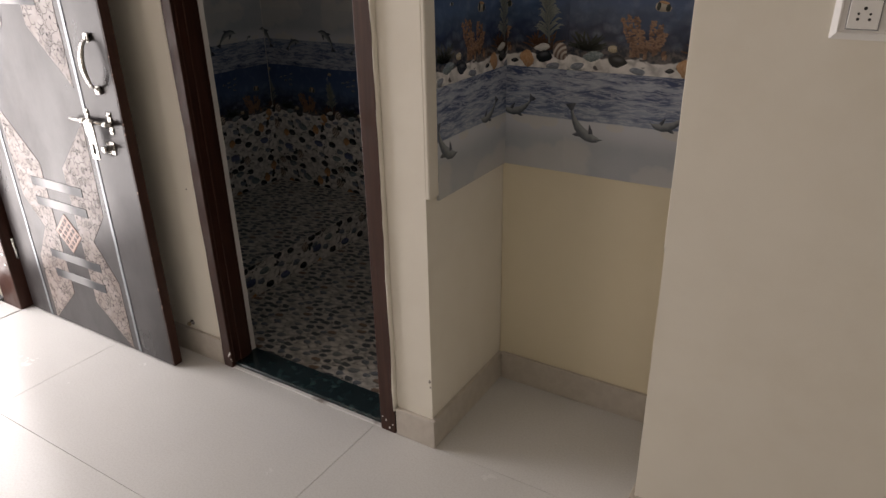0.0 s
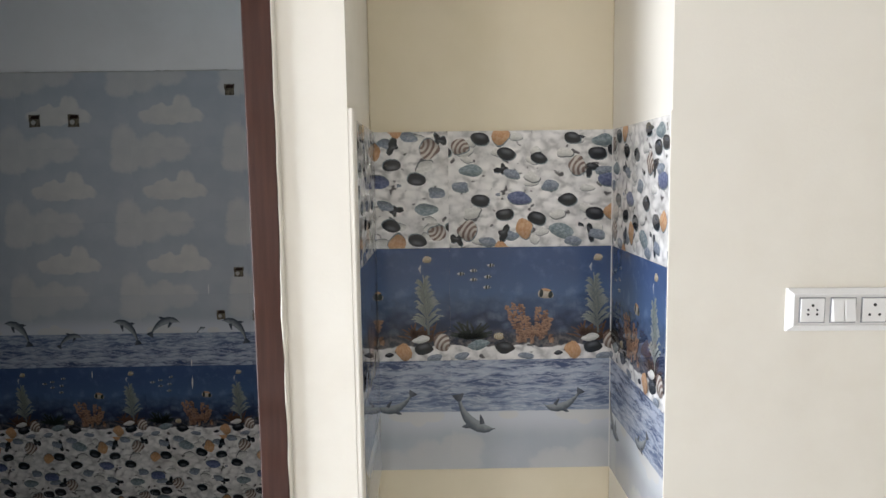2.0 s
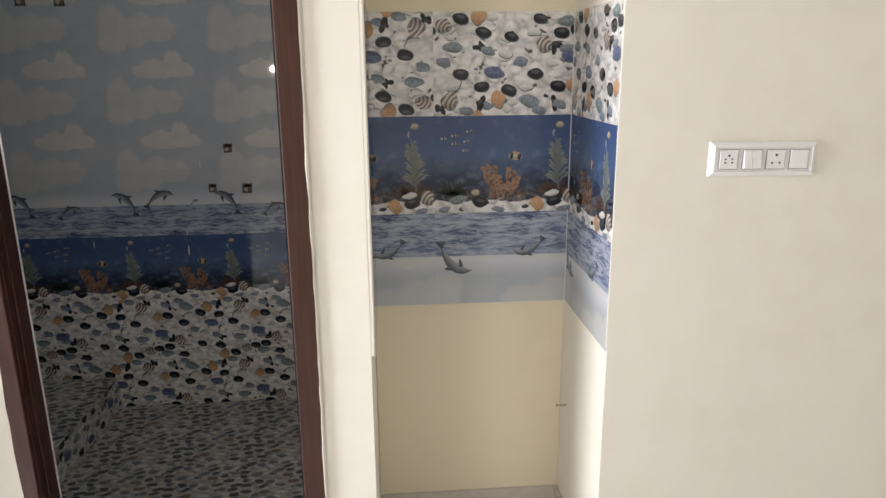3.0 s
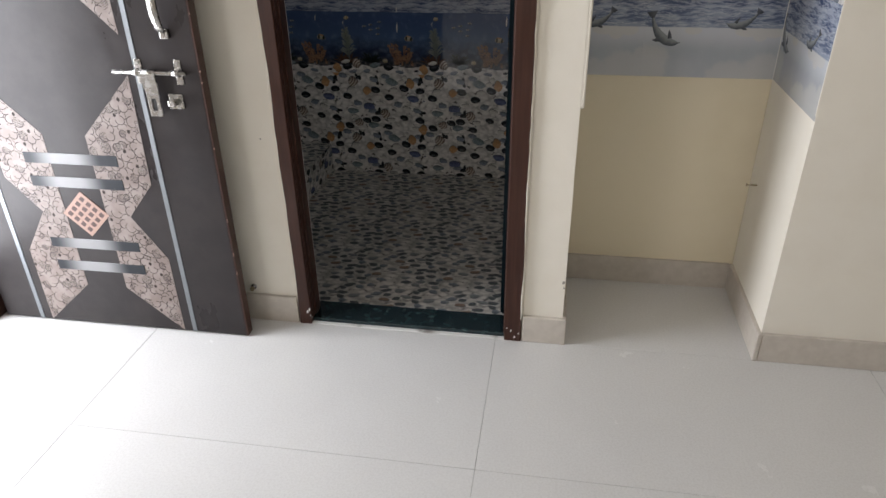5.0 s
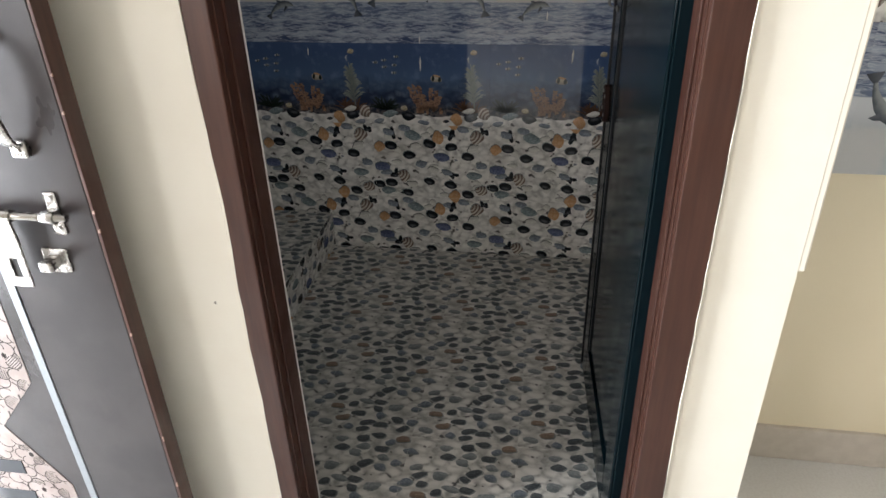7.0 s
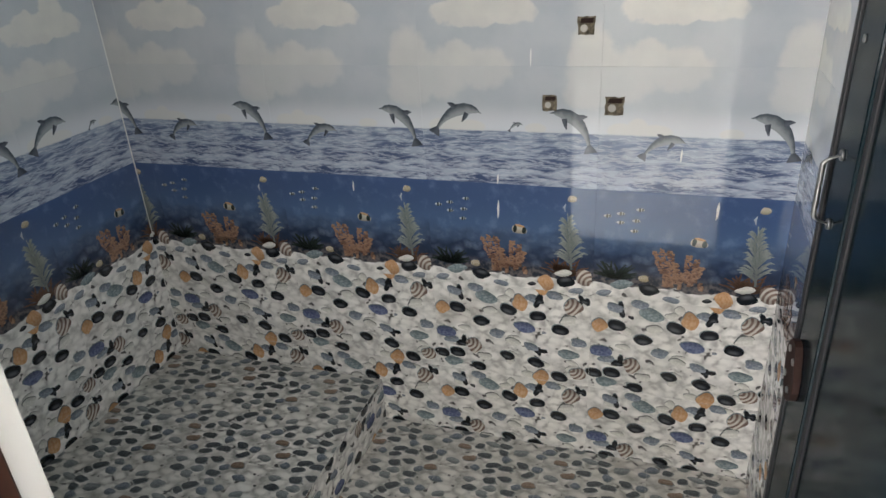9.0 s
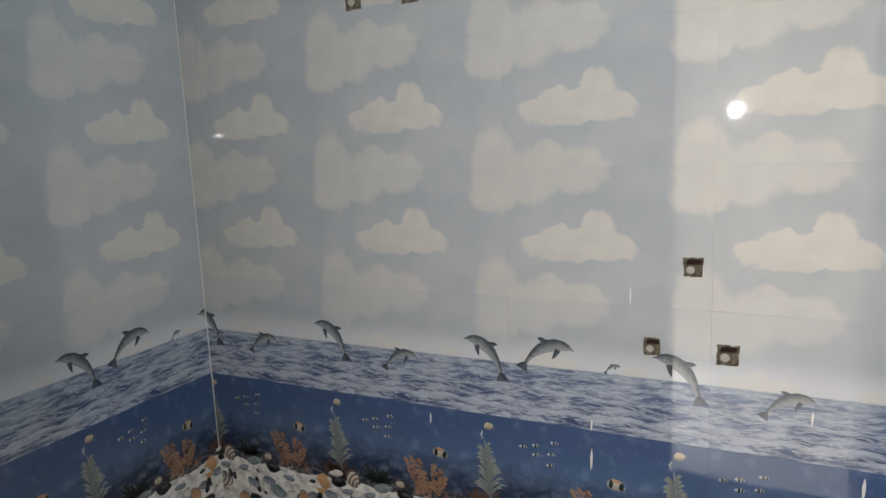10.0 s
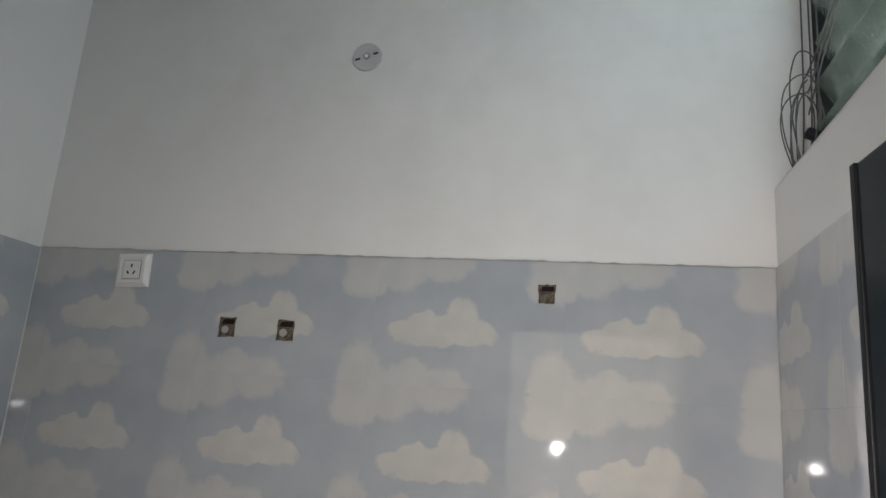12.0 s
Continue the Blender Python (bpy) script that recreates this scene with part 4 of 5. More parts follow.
def cable_coil():
    top = empty("cable_coil", pose(-0.130, 1.435, LEDGE + 0.001), "loose coil of dark cables hanging on the ventilator ledge", "cables")
    rnd = random.Random(8)
    for k in range(7):
        w, h = rnd.uniform(0.035, 0.062), rnd.uniform(0.16, 0.30)
        lean = rnd.uniform(0.0, 0.05)
        pts = []
        for i in range(13):
            a = 2 * math.pi * i / 12
            pts.append((math.cos(a) * w * (0.7 + 0.3 * math.sin(a)) + lean * (1 + math.sin(a)) * 0.5, rnd.uniform(-0.012, 0.012) + 0.01 * k - 0.03, h * 0.5 + 0.006 + math.sin(a) * h * 0.5))
        part("loop", cable(pts, 0.0016), CABLE, top)
    for k in range(3):
        y = 0.035 - 0.02 * k
        pts = [(0.01 + 0.012 * k, y, 0.01), (0.03 + 0.01 * k, y, 0.2), (0.02 + 0.012 * k, y, 0.45), (0.03, y - 0.02 * k, 0.7)]
        part("riser", cable(pts, 0.002), CABLE, top)
    for k in range(3):
        pts = [(0.02, 0.0, 0.25 - 0.05 * k), (0.05, -0.06, 0.32), (0.045, -0.2 - 0.05 * k, 0.45), (0.05, -0.35, 0.55 - 0.04 * k)]
        part("tail", cable(pts, 0.0018), CABLE, top)
    bm = box_bm((-0.035, -0.02, 0.09), (0.012, 0.006, 0.112), 0.006)
    bmesh.ops.transform(bm, matrix=pose(0, 0, 0.0, 0, 24, 0), verts=bm.verts)
    part("connector", bm, BLACK_FRAME, top, "black plug")


cable_coil()


# ---- nail in the niche, small marks on walls ----
def nail(x, y, z, way, name="nail"):
    top = empty(name, pose(x, y, z), "small bent steel nail in painted wall", "nail")
    d = Vector(way)
    part("shank", rod_bm((0, 0, 0), d * 0.034, 0.0024, 8), BRASS, top)
    part("nail_head", rod_bm(d * 0.034, d * 0.036, 0.005, 10), BRASS, top)


nail(NICHE_R, 0.375, 0.466, (-1, -0.1, 0.05))


def wall_mark(x, z, r, name="plaster_chip"):
    """A small knock in the painted plaster."""
    rnd = random.Random(int(z * 1000))
    pts = [(x + r * rnd.uniform(0.6, 1.2) * math.cos(k * math.pi / 4), z + 1.3 * r * rnd.uniform(0.6, 1.2) * math.sin(k * math.pi / 4)) for k in range(8)]
    tagged(link_mesh(name, slab_bm(pts, -0.0012, 0.001), DIRT_LINE), "small dark knock in the cream plaster", kind="structure")


for mx, mz, mr in ((-1.006, 0.697, 0.0028), (-0.0185, 0.242, 0.0055), (-0.016, 0.222, 0.0035)):
    wall_mark(mx, mz, mr)


# ---- picture tiles ----
def blob(bm, uv, cx, cz, rx, rz, mat, layer, turn=0.0, seed=0, sides=14, wob=0.08):
    """A flat printed spot of uneven outline."""
    rnd = random.Random(seed)
    c, s = math.cos(turn), math.sin(turn)
    vs, us = [], []
    waves = [(n, rnd.uniform(0, 6.3), rnd.uniform(0.4, 1.0)) for n in (2, 3, 4)]
    for i in range(sides):
        a = 2 * math.pi * i / sides
        k = 1 + wob * sum(w * math.sin(n * a + p) for n, p, w in waves)
        px, pz = math.cos(a) * rx * k, math.sin(a) * rz * k
        vs.append(bm.verts.new((cx + px * c - pz * s, -TH - 0.00025 * layer, cz + px * s + pz * c)))
        us.append((math.cos(a), math.sin(a)))
    f = bm.faces.new(vs)
    f.material_index = SLOT[mat.name]
    for loop, u in zip(f.loops, us):
        loop[uv].uv = u
    return f


def ribbon(bm, uv, spine, widths, mat, layer, hand=1):
    """A flat tapered stroke along spine."""
    left, right = [], []
    n = len(spine)
    for i, (x, z) in enumerate(spine):
        x0, z0 = spine[max(i - 1, 0)]
        x1, z1 = spine[min(i + 1, n - 1)]
        d = math.hypot(x1 - x0, z1 - z0) or 1
        nx, nz = -(z1 - z0) / d * widths[i], (x1 - x0) / d * widths[i]
        left.append(bm.verts.new((x + nx, -TH - 0.00025 * layer, z + nz)))
        right.append(bm.verts.new((x - nx, -TH - 0.00025 * layer, z - nz)))
    for i in range(n - 1):
        f = bm.faces.new((left[i], right[i], right[i + 1], left[i + 1]))
        f.material_index = SLOT[mat.name]
        for loop, u in zip(f.loops, ((hand, 2 * i / n - 1), (-hand, 2 * i / n - 1), (-hand, 2 * (i + 1) / n - 1), (hand, 2 * (i + 1) / n - 1))):
            loop[uv].uv = u


TH = 0.008
W, H = TILE_W, TILE_H
MOTIF_W, MOTIF_H = 0.4465, 0.3017   # the sheet on which the motifs are laid out

# where the stones of the pebble print lie, by kind
BLACKS = ((0.082, 0.282), (0.149, 0.243), (0.233, 0.231), (0.319, 0.282), (0.384, 0.242), (0.082, 0.123), (0.308, 0.123), (0.145, 0.086), (0.228, 0.075), (0.378, 0.086), (0.432, 0.250))
ORANGES = ((0.134, 0.291), (0.195, 0.049), (0.423, 0.091))
SPIRALS = ((0.030, 0.263), (0.333, 0.210), (0.048, 0.045))
BLUES = ((0.182, 0.128), (0.416, 0.174))
GREYS = ((0.058, 0.202), (0.398, 0.276), (0.291, 0.043))
SLATES = ((0.030, 0.159), (0.262, 0.160), (0.163, 0.191), (0.400, 0.198), (0.157, 0.032), (0.384, 0.032), (0.100, 0.015), (0.322, 0.015))
TANS = ((0.282, 0.085), (0.060, 0.090), (0.300, 0.245), (0.215, 0.182))
DARKS = ((0.138, 0.203), (0.367, 0.203), (0.142, 0.036), (0.370, 0.037), (0.020, 0.022))


def pebbles(bm, uv, width):
    k = 0
    for spots, mat, rx, rz, wob in ((TANS, WHITE_SHELL, 0.021, 0.014, 0.12), (SLATES, SLATE, 0.022, 0.0125, 0.09), (GREYS, GREY_STONE, 0.029, 0.0165, 0.08), (BLUES, BLUE_STONE, 0.031, 0.018, 0.05),
                                    (SPIRALS, SPIRAL, 0.024, 0.023, 0.08), (DARKS, BLACK_STONE, 0.014, 0.015, 0.35), (ORANGES, ORANGE, 0.022, 0.024, 0.09), (BLACKS, BLACK_STONE, 0.0245, 0.0160, 0.04)):
        for x, z in spots:
            k += 1
            rnd = random.Random(k)
            s = rnd.uniform(0.88, 1.1)
            lean = rnd.uniform(-0.35, 0.15)
            for du in (0, -width, width):
                for dv in (0, -MOTIF_H, MOTIF_H):
                    if -0.035 < x + du < width + 0.035 and -0.03 < z + dv < MOTIF_H + 0.03:
                        under = FLOOR_DARK if mat is WHITE_SHELL else GREY_STONE
                        grow = 1.07 if mat is WHITE_SHELL else 1.04
                        blob(bm, uv, x + du + 0.0012, z + dv - 0.0022, rx * s * grow, rz * s * grow, under, 0.7, lean, k, 18, wob)
                        blob(bm, uv, x + du, z + dv, rx * s, rz * s, mat, 1 + k % 3, lean, k, 18, wob)


def loose_pebbles(bm, uv):
    """White cobbles and a few dull chips between the coloured stones."""
    rnd = random.Random(77)
    for k in range(22):
        x, z = rnd.uniform(0.01, MOTIF_W - 0.01), rnd.uniform(0.01, MOTIF_H - 0.01)
        rx, rz, a = rnd.uniform(0.012, 0.020), rnd.uniform(0.008, 0.012), rnd.uniform(-0.5, 0.5)
        blob(bm, uv, x + 0.001, z - 0.0018, rx * 1.03, rz * 1.03, FLOOR_GREY, 0.4, a, 300 + k, 14, 0.1)
        blob(bm, uv, x, z, rx, rz, WHITE_SHELL, 0.6, a, 300 + k, 14, 0.1)
    for k in range(7):
        blob(bm, uv, rnd.uniform(0.01, MOTIF_W - 0.01), rnd.uniform(0.01, MOTIF_H - 0.01), rnd.uniform(0.005, 0.010), rnd.uniform(0.004, 0.006), rnd.choice((SLATE, GREY_STONE, FLOOR_DARK, BLACK_STONE)), 0.65,
             rnd.uniform(0, 3), 400 + k, 9, 0.25)


def small_pebbles(bm, uv):
    """The matt floor print: muted stones in loose clumps, running on from tile to tile."""
    rnd = random.Random(23)
    S = 0.3
    spots = []
    for go in range(1400):
        x, z = rnd.uniform(0, S), rnd.uniform(0, S)
        dx = [(min(abs(x - a), S - abs(x - a)), min(abs(z - b), S - abs(z - b))) for a, b in spots]
        if all((a / 0.041) ** 2 + (b / 0.0275) ** 2 > 1 for a, b in dx):
            spots.append((x, z))
    for k, (x, z) in enumerate(spots):
        pick = rnd.random()
        mat = FLOOR_DARK if pick < 0.38 else FLOOR_GREY if pick < 0.62 else FLOOR_BROWN if pick < 0.74 else FLOOR_BLUE if pick < 0.9 else None
        rx, rz, lean = rnd.uniform(0.013, 0.023), rnd.uniform(0.009, 0.0135), rnd.uniform(-0.2, 0.5)
        if mat is None:
            continue
        for du in (0, -S, S):
            for dv in (0, -S, S):
                if -0.03 < x + du < S + 0.03 and -0.03 < z + dv < S + 0.03:
                    blob(bm, uv, x + du + 0.002, z + dv - 0.002, rx * 1.1, rz * 1.12, FLOOR_GREY, 0.6, lean, k, 12, 0.12)
                    blob(bm, uv, x + du, z + dv, rx, rz, mat, 1 + k % 3, lean, k, 14, 0.10)


def tall_mark(bm, uv, x, z, s, lean, layer, turn=0.0):
    """A plain arched stroke, dark above and pale below, with a dark fan at its low end."""
    c, q = math.cos(turn), math.sin(turn)

    def at(u, v):
        return (x + lean * s * (u * c - v * q), z + s * (u * q + v * c))

    def stroke(points, widths, mat, up):
        ribbon(bm, uv, [at(u, v) for u, v in points], [w * s for w in widths], mat, up, lean)

    stroke(((-0.41, 0.385), (-0.34, 0.395), (-0.28, 0.40), (-0.18, 0.395), (-0.04, 0.345), (0.10, 0.26), (0.21, 0.14), (0.29, 0.01), (0.35, -0.13), (0.39, -0.30)),
           (0.008, 0.022, 0.062, 0.095, 0.125, 0.125, 0.105, 0.075, 0.047, 0.03), ARCH, layer)
    stroke(((0.385, -0.25), (0.40, -0.32), (0.42, -0.42)), (0.03, 0.085, 0.135), ARCH_DARK, layer + 1)
    stroke(((0.15, 0.30), (0.26, 0.33), (0.34, 0.33)), (0.07, 0.045, 0.006), ARCH_DARK, layer + 1)
    stroke(((-0.12, 0.28), (-0.10, 0.17), (-0.075, 0.06)), (0.055, 0.042, 0.010), ARCH_DARK, layer + 1)


def sea_marks(bm, uv, which):
    tall_mark(bm, uv, 0.378, 0.143, 0.120, 1, 1)
    if which == "a":
        tall_mark(bm, uv, 0.150, 0.106, 0.092, -1, 1, 0.38)
    else:
        tall_mark(bm, uv, 0.095, 0.158, 0.120, -1, 1, 0.36)
        tall_mark(bm, uv, 0.245, 0.150, 0.034, -1, 1, 0.3)


def reef_marks(bm, uv):
    rnd = random.Random(5)
    # low dark bush
    for k in range(40):
        a = rnd.uniform(0.15, 3.0)
        r = rnd.uniform(0.02, 0.055)
        x, z = 0.058 + rnd.uniform(-0.018, 0.018), 0.058
        ribbon(bm, uv, [(x, z), (x + math.cos(a) * r * 0.6, z + math.sin(a) * r * 0.7), (x + math.cos(a) * r, z + math.sin(a) * r)], [0.003, 0.003, 0.0015], DARK_WEED, 2)
    # coral: stout knobbly columns over a low mound
    for k in range(34):
        blob(bm, uv, 0.212 + rnd.gauss(0, 0.024), 0.064 + rnd.uniform(-0.014, 0.020), 0.009, 0.006, CORAL if k % 3 else CORAL_DULL, 2, rnd.uniform(0, 3), 40 + k, 9, 0.2)
    for foot, head, top in ((0.186, 0.150, 0.142), (0.194, 0.166, 0.150), (0.203, 0.186, 0.148), (0.212, 0.200, 0.116), (0.226, 0.232, 0.138), (0.236, 0.252, 0.130), (0.242, 0.264, 0.110)):
        n = 14
        for j in range(n):
            f = j / (n - 1)
            px, pz = foot + (head - foot) * f ** 0.8, 0.066 + f * (top - 0.066)
            for side in (-1, 1):
                blob(bm, uv, px + side * rnd.uniform(0.001, 0.006), pz + rnd.uniform(-0.002, 0.002), rnd.uniform(0.0035, 0.0062), rnd.uniform(0.0025, 0.0042), CORAL if rnd.random() < 0.75 else CORAL_DULL, 3 + j % 2,
                     rnd.uniform(-0.6, 0.6), int(foot * 9000) + j, 8, 0.2)
    # brown tuft under the pale weed
    for k in range(40):
        a = rnd.uniform(0.3, 2.85)
        r = rnd.uniform(0.025, 0.062)
        x = 0.372 + rnd.uniform(-0.025, 0.025)
        ribbon(bm, uv, [(x, 0.052), (x + math.cos(a) * r * 0.6, 0.052 + math.sin(a) * r * 0.75), (x + math.cos(a) * r, 0.052 + math.sin(a) * r)], [0.003, 0.0028, 0.001], BROWN_WEED, 2)
    # pale weed: broad leaves that arch up and outwards from one stem
    for k in range(34):
        f = k / 33
        z = 0.085 + f * 0.120
        side = 1 if k % 2 else -1
        x0 = 0.389 - 0.012 * f
        reach = rnd.uniform(0.7, 1.15) * (0.044 - 0.026 * f)
        rise = rnd.uniform(0.018, 0.040)
        ribbon(bm, uv, [(x0, z), (x0 + side * reach * 0.35, z + rise * 0.55), (x0 + side * reach * 0.75, z + rise * 0.92), (x0 + side * reach, z + rise * 0.85)],
               [0.0012, 0.0034, 0.0030, 0.0006], WEED, 3 + k % 3)
    ribbon(bm, uv, [(0.390, 0.07), (0.386, 0.14), (0.380, 0.20), (0.377, 0.232)], [0.003, 0.0026, 0.002, 0.0012], WEED, 4)
    ribbon(bm, uv, [(0.371, 0.236), (0.368, 0.248), (0.372, 0.258)], [0.001, 0.003, 0.0008], WHITE_MARK, 3)
    # small plain oval marks in the blue
    for x, z in ((0.030, 0.233), (0.0625, 0.241), (0.108, 0.2545), (0.0625, 0.217), (0.100, 0.224), (0.097, 0.196)):
        blob(bm, uv, x, z, 0.0095, 0.0048, WHITE_MARK, 1, 0, 1, 10)
        blob(bm, uv, x - 0.001, z, 0.0030, 0.0056, DARK_WEED, 2, 0, 2, 8)
        blob(bm, uv, x + 0.0055, z, 0.0022, 0.0042, DARK_WEED, 2, 0, 2, 8)
    blob(bm, uv, 0.251, 0.176, 0.020, 0.0135, PALE_MARK, 1, -0.15, 3)
    blob(bm, uv, 0.240, 0.178, 0.005, 0.012, DARK_WEED, 2, -0.1, 4, 10)
    blob(bm, uv, 0.264, 0.174, 0.006, 0.010, DARK_WEED, 2, -0.1, 4, 10)
    blob(bm, uv, 0.253, 0.187, 0.013, 0.0035, ORANGE, 3, -0.2, 4, 10)
    blob(bm, uv, 0.128, 0.064, 0.014, 0.010, YELLOW_MARK, 4, 0.1, 5, 10)
    blob(bm, uv, 0.388, 0.272, 0.013, 0.009, YELLOW_MARK, 4, 0.1, 6, 10)
    # stones of the foreground
    for x, z, rx, rz, mat in ((0.324, 0.025, 0.021, 0.024, ORANGE), (0.376, 0.033, 0.026, 0.016, BLACK_STONE), (0.143, 0.033, 0.026, 0.016, BLACK_STONE),
                              (0.074, 0.042, 0.030, 0.013, GREY_STONE), (0.424, 0.050, 0.023, 0.024, SPIRAL), (0.370, 0.058, 0.022, 0.011, WHITE_SHELL),
                              (0.285, 0.017, 0.012, 0.006, BLACK_STONE), (0.200, 0.010, 0.022, 0.009, SLATE), (0.405, 0.008, 0.02, 0.010, SLATE),
                              (0.030, 0.012, 0.02, 0.010, SLATE)):
        blob(bm, uv, x, z, rx, rz, mat, 7, random.Random(x).uniform(-0.3, 0.3), int(x * 1000))


SHELF = {}


def tile_mesh(kind, u0, u1, v0, v1):
    """The mesh of a tile, whole or cut to the stretch u0..u1, v0..v1; alike tiles share it."""
    key = (kind, round(u0, 4), round(u1, 4), round(v0, 4), round(v1, 4))
    if key in SHELF:
        return SHELF[key]
    bm = bmesh.new()
    uv = bm.loops.layers.uv.new("motif")
    width = 0.3 if kind == "floor" else W
    if kind == "pebble":
        loose_pebbles(bm, uv)
        pebbles(bm, uv, MOTIF_W)
    elif kind == "floor":
        small_pebbles(bm, uv)
    elif kind == "reef":
        reef_marks(bm, uv)
    elif kind in ("sea_a", "sea_b"):
        sea_marks(bm, uv, kind[-1])
    if kind != "floor":
        for v in bm.verts:
            v.co.x *= W / MOTIF_W
            v.co.z *= H / MOTIF_H
    e = 0.0004
    for co, no in (((u0 + e, 0, 0), (-1, 0, 0)), ((u1 - e, 0, 0), (1, 0, 0)), ((0, 0, v0 + e), (0, 0, -1)), ((0, 0, v1 - e), (0, 0, 1))):
        if bm.verts:
            bmesh.ops.bisect_plane(bm, geom=bm.verts[:] + bm.edges[:] + bm.faces[:], plane_co=co, plane_no=no, clear_outer=True)
    ground = {"pebble": COBBLE, "floor": COBBLE_FLOOR, "reef": REEF, "clouds": CLOUDS}.get(kind, SEA)
    rings = [[bm.verts.new((x, y, z)) for x, z in ((u0 + i, v0 + i), (u1 - i, v0 + i), (u1 - i, v1 - i), (u0 + i, v1 - i))] for i, y in ((0.00005, 0.0), (0.00005, -TH + 0.0002), (0.00025, -TH))]
    for a, b in zip(rings, rings[1:]):
        for k in range(4):
            bm.faces.new((a[k], a[(k + 1) % 4], b[(k + 1) % 4], b[k])).material_index = SLOT[ground.name]
    bm.faces.new(rings[-1]).material_index = SLOT[ground.name]
    bm.normal_update()
    for f in bm.faces:
        if f.normal.y > 0.5:
            f.normal_flip()
    me = bpy.data.meshes.new("tile_" + kind)
    bm.to_mesh(me)
    bm.free()
    for m in INKS:
        me.materials.append(m)
    SHELF[key] = me
    return me


def tile_wall(parent, base, length, start, rows, width=None, flip=(), twin=(3,), turned=()):
    """Tiles on a face whose corner is at the pose base: x runs along the face, z up, -y out of it. start: where along x the first tile's print begins
    (zero or less). rows: (kind, z0, z1, v0). flip: the kinds, turned: the single (kind, column) laid upside down."""
    width = width or W
    lay = random.Random(int(length * 1000) + len(rows))
    for kind, z0, z1, v0 in rows:
        x, col = start, 0
        while x < length - 0.004:
            a, b = max(x, 0.0), min(x + width, length)
            if b - a > 0.004:
                name = kind
                if kind == "sea":
                    name = "sea_b" if col in twin else "sea_a"
                upside = kind in flip or (kind, col) in turned
                if upside:
                    name = "sea_a" if kind == "sea" else name
                    u0, u1 = width - (b - x), width - (a - x)
                    lo, hi = H - (v0 + z1 - z0), H - v0
                    me = tile_mesh(name, u0, u1, lo, hi)
                    m = pose(x + width, 0, z0 - v0 + H, 0, 180, 0)
                else:
                    me = tile_mesh(name, a - x, b - x, v0, v0 + z1 - z0)
                    m = pose(x, 0, z0 - v0)
                ob = new("tile", me)
                ob.parent = parent
                mid = Matrix.Translation(((a + b) / 2, 0, (z0 + z1) / 2))
                ob.matrix_basis = base @ mid @ pose(0, 0, 0, lay.uniform(-0.1, 0.1), 0, lay.uniform(-0.1, 0.1)) @ mid.inverted() @ m
            x += width
            col += 1


def tiled(name, label):
    return tagged(new(name), label, kind="structure")


def bath_rows(bottom):
    z = TILE_TOP
    rows = []
    for kind in ("clouds", "clouds", "clouds", "sea", "reef", "pebble", "pebble"):
        lo = max(z - H, bottom)
        if z - lo > 0.01:
            rows.append((kind, lo, z, H - (z - lo)))
        z -= H
        if z <= bottom:
            break
    return rows


back = tiled("tiles_bath_north", "glossy picture tiles of clouds, sea, reef and pebbles")
tile_wall(back, pose(BATH_L, BATH_Y + TH, 0), BATH_R - BATH_L, -1.999 - W - BATH_L, bath_rows(BATH_Z - 0.01), flip=("pebble",))
side = tiled("tiles_bath_west", "glossy picture tiles of clouds, sea, reef and pebbles")
tile_wall(side, pose(BATH_L - TH, 0.135, 0, 0, 0, 90), BATH_Y - 0.135, 0.982 - 3 * W, bath_rows(BATH_Z - 0.01), flip=("pebble",), twin=(1, 3))
side = tiled("tiles_bath_east", "glossy picture tiles of clouds, sea, reef and pebbles")
tile_wall(side, pose(BATH_R + TH, BATH_Y, 0, 0, 0, -90), BATH_Y - 0.125, -0.08, bath_rows(BATH_Z - 0.01), flip=("pebble",))

niche_rows = [("sea", 0.8165, 0.8165 + H, 0.0), ("reef", 0.817 + H, 0.817 + 2 * H, 0.0), ("pebble", 0.8175 + 2 * H, 0.8175 + 3 * H, 0.0)]
n_back = tiled("tiles_niche_back", "glossy picture tiles of pebbles, reef and upturned sea")
tile_wall(n_back, pose(-0.0085, NICHE_Y + TH, 0), NICHE_R + 0.0075, 0.2005 - W, niche_rows, flip=("sea",), turned=(("pebble", 0),))
n_side = tiled("tiles_niche_west", "glossy picture tiles of pebbles, reef and upturned sea")
tile_wall(n_side, pose(-0.0085, 0.05, 0, 0, 0, 90), NICHE_Y - 0.05, -0.02, niche_rows, flip=("sea",))
n_side = tiled("tiles_niche_east", "glossy picture tiles of pebbles, reef and upturned sea")
tile_wall(n_side, pose(NICHE_R + 0.006, NICHE_Y, 0, 0, 0, -90), NICHE_Y - 0.004, -0.02, niche_rows, flip=("sea",))

# pebble tiles of the bathroom's floor, its platform and the platform's riser
flat_floor = tiled("tiles_bath_floor", "matt pebble print floor tiles in the bathroom")
row = [("floor", 0.3 * k, min(0.3 * (k + 1), BATH_Y - 0.12), 0.0) for k in range(5)]
tile_wall(flat_floor, pose(PLAT_X, 0.12, BATH_Z - TH, -90, 0, 0), BATH_R - PLAT_X, -0.06, row, 0.3)
plat = tiled("tiles_platform", "matt pebble print tiles on the raised platform")
tile_wall(plat, pose(BATH_L, 0.135, PLAT_Z - TH, -90, 0, 0), PLAT_X - BATH_L, -0.04, [("floor", z0, min(z1, BATH_Y - 0.135), v) for _, z0, z1, v in row], 0.3)
riser = tiled("tiles_platform_riser", "pebble print tiles on the platform's riser")
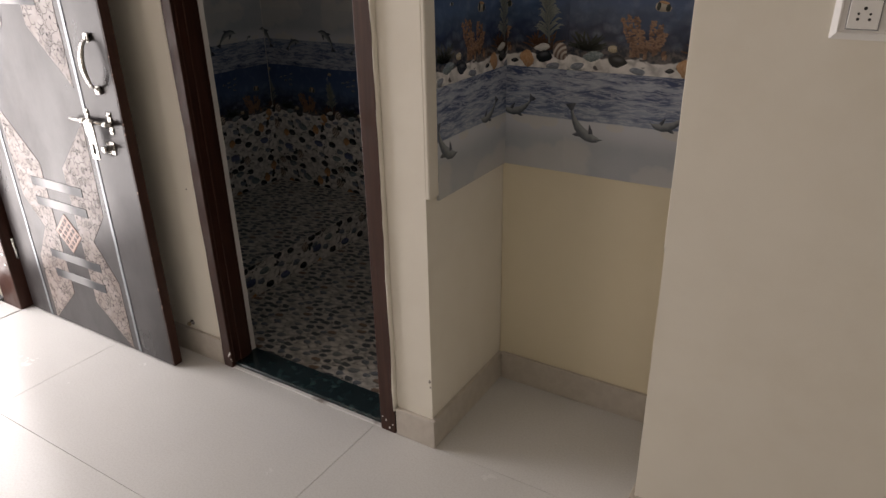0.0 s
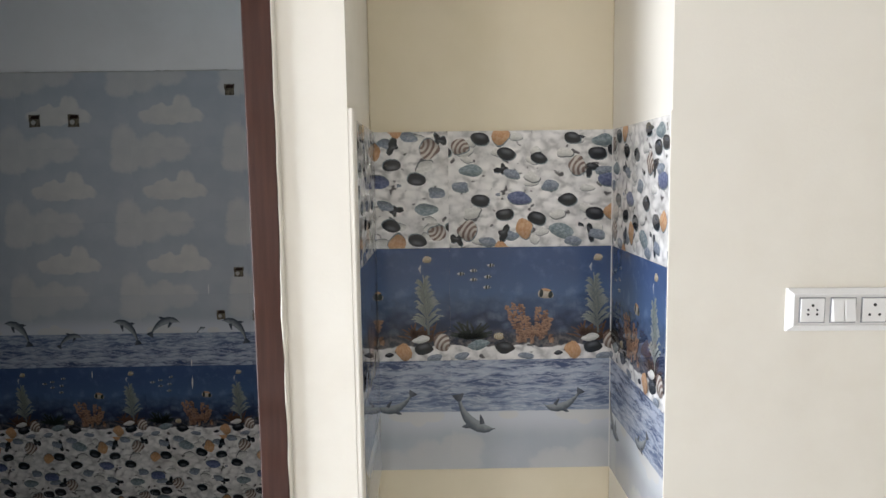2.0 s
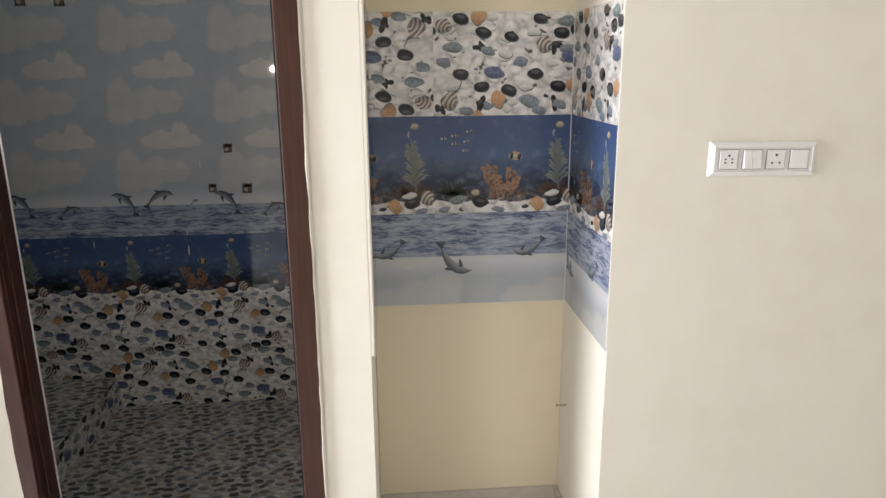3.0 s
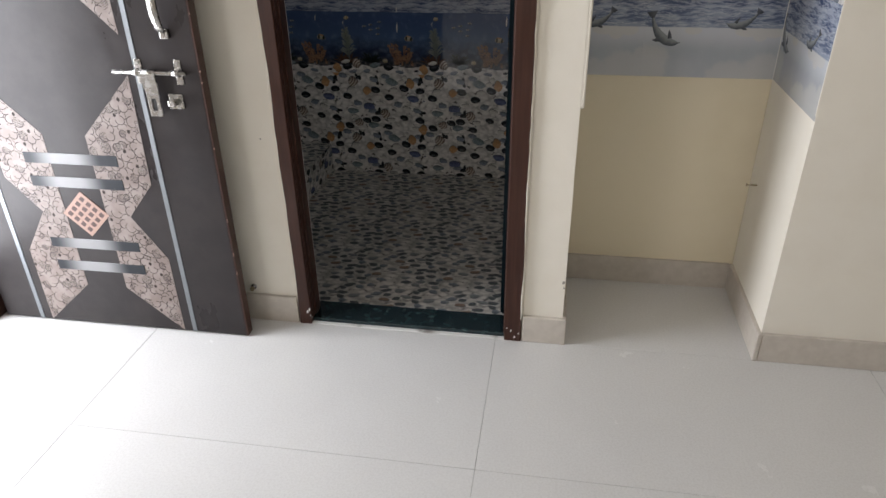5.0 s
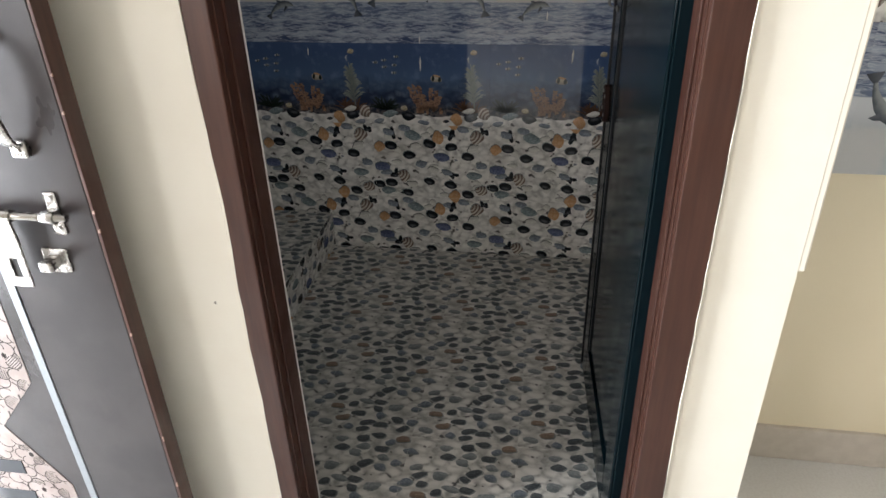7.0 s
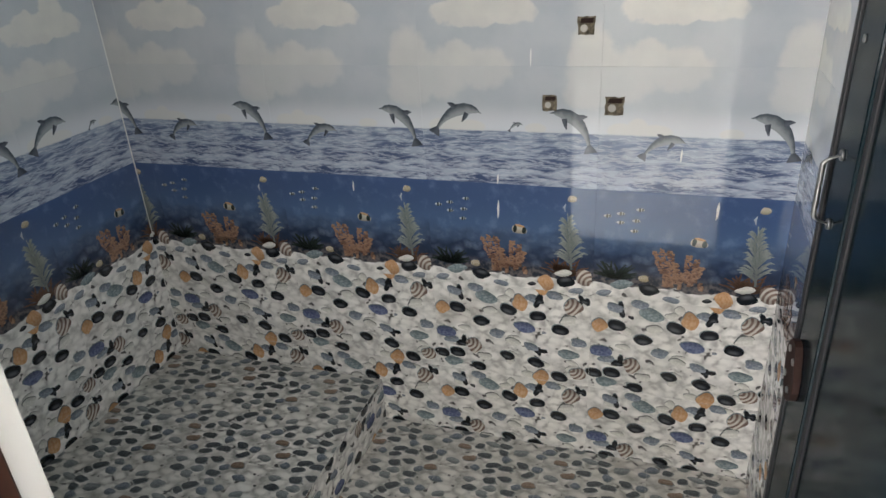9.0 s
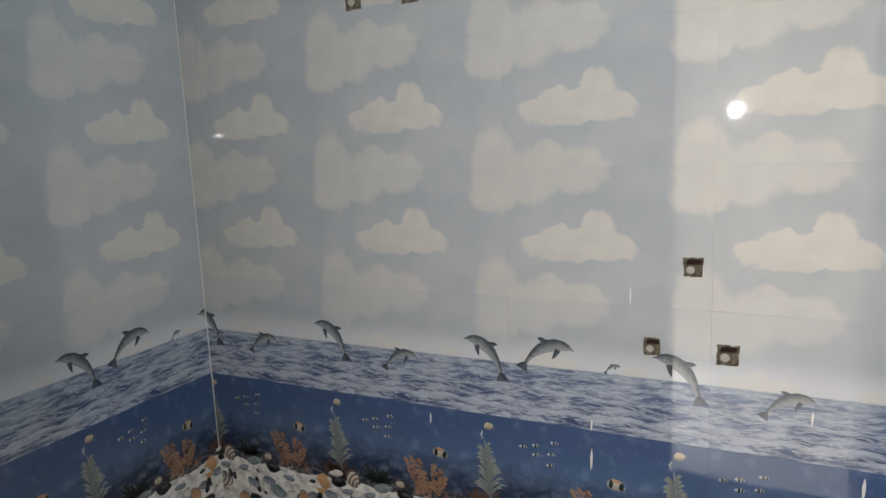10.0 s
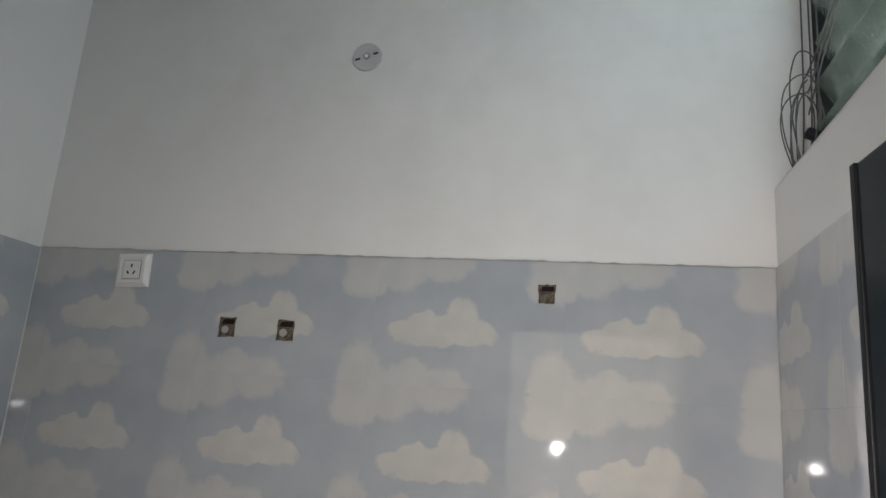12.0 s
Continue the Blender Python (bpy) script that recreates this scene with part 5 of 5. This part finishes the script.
tile_wall(riser, pose(PLAT_X - TH, 0.135, 0, 0, 0, 90), BATH_Y - 0.135, -0.1, [("pebble", BATH_Z, PLAT_Z, 0.1)])
link_mesh("corner_grout", boxes(((BATH_L - 0.002, BATH_Y - 0.0015, PLAT_Z), (BATH_L + 0.003, BATH_Y + 0.002, TILE_TOP - 0.002)), bevel=0), WHITE_GROUT, side, "white grout line in the corner")
link_mesh("corner_grout", boxes(((NICHE_R - 0.0045, NICHE_Y - 0.0012, 0.818), (NICHE_R - 0.0020, NICHE_Y + 0.002, 1.733)), bevel=0), WHITE_GROUT, n_back, "white grout line in the corner")

# cream floor tiles of the room
bed = structure("floor", boxes(((ROOM_L - 0.02, ROOM_B - 0.1, -0.12), (ROOM_R, 0.001, -0.009)), ((NICHE_L + 0.001, 0.0, -0.12), (NICHE_R, NICHE_Y + 0.01, -0.009)), bevel=0), GROUT, "large cream vitrified floor tiles with thin joints")
PITCH, DEEP = 1.218, 0.613
shared = {}
for i in range(-3, 4):
    for j in range(-8, 1):
        x0, x1 = max(-0.237 + PITCH * i, ROOM_L), min(-0.237 + PITCH * (i + 1), ROOM_R)
        y0, y1 = max(-0.005 + DEEP * j, ROOM_B - 0.1), min(-0.005 + DEEP * (j + 1), NICHE_Y + 0.008)
        if y0 > -0.01:      # one piece fills the niche
            x0, x1 = (NICHE_L, NICHE_R) if i == 0 else (0.0, 0.0)
        if x1 - x0 < 0.02 or y1 - y0 < 0.02:
            continue
        key = (round(x1 - x0, 3), round(y1 - y0, 3))
        if key not in shared:
            bm = box_bm((0.0005, 0.0005, -0.009), (key[0] - 0.0005, key[1] - 0.0005, 0), 0.0006, seg=1)
            me = bpy.data.meshes.new("floor_tile")
            bm.to_mesh(me)
            bm.free()
            me.materials.append(FLOOR)
            shared[key] = me
        ob = new("floor_tile", shared[key])
        ob.parent = bed
        ob.matrix_basis = pose(x0, y0, 0)

# dried grout smears on the bathroom's tiles
for sx, sz, sw, sh in ((-0.888, 0.846, 0.004, 0.03), (-0.889, 0.760, 0.005, 0.055), (-0.343, 0.795, 0.006, 0.05), (-0.438, 0.93, 0.004, 0.035), (-0.80, 1.16, 0.003, 0.045), (-1.31, 0.80, 0.003, 0.03)):
    bm = slab_bm([(sx, sz - sh / 2), (sx + sw * 0.7, sz - sh * 0.3), (sx + sw, sz + sh * 0.2), (sx + sw * 0.5, sz + sh / 2), (sx - sw * 0.2, sz + sh * 0.1)], BATH_Y - 0.0018, BATH_Y + 0.001)
    part("grout_smear", bm, WHITE_GROUT, back, "dried white grout smear")


# the rough cement edge along the top of the bathroom's tiles
def rough_edge(x0, x1, seed):
    rnd = random.Random(seed)
    bm = bmesh.new()
    last = None
    n = int((x1 - x0) / 0.018)
    for i in range(n + 1):
        x = x0 + (x1 - x0) * i / n
        top = 0.0008 + 0.005 * max(0.0, rnd.gauss(0.15, 0.3))
        ring = [bm.verts.new((x, y, z)) for y, z in ((0.0, -0.001), (-0.0095, -0.001), (-0.0095, top), (0.0, top + 0.001))]
        if last:
            for k in range(4):
                bm.faces.new((last[k], last[(k + 1) % 4], ring[(k + 1) % 4], ring[k]))
        else:
            bm.faces.new(ring)
        last = ring
    bm.faces.new(last[::-1])
    bmesh.ops.recalc_face_normals(bm, faces=bm.faces)
    return bm


link_mesh("cement_edge", rough_edge(BATH_L, BATH_R, 4), CEMENT, back, "rough grey cement along the top edge", pose(0, BATH_Y + TH, TILE_TOP))
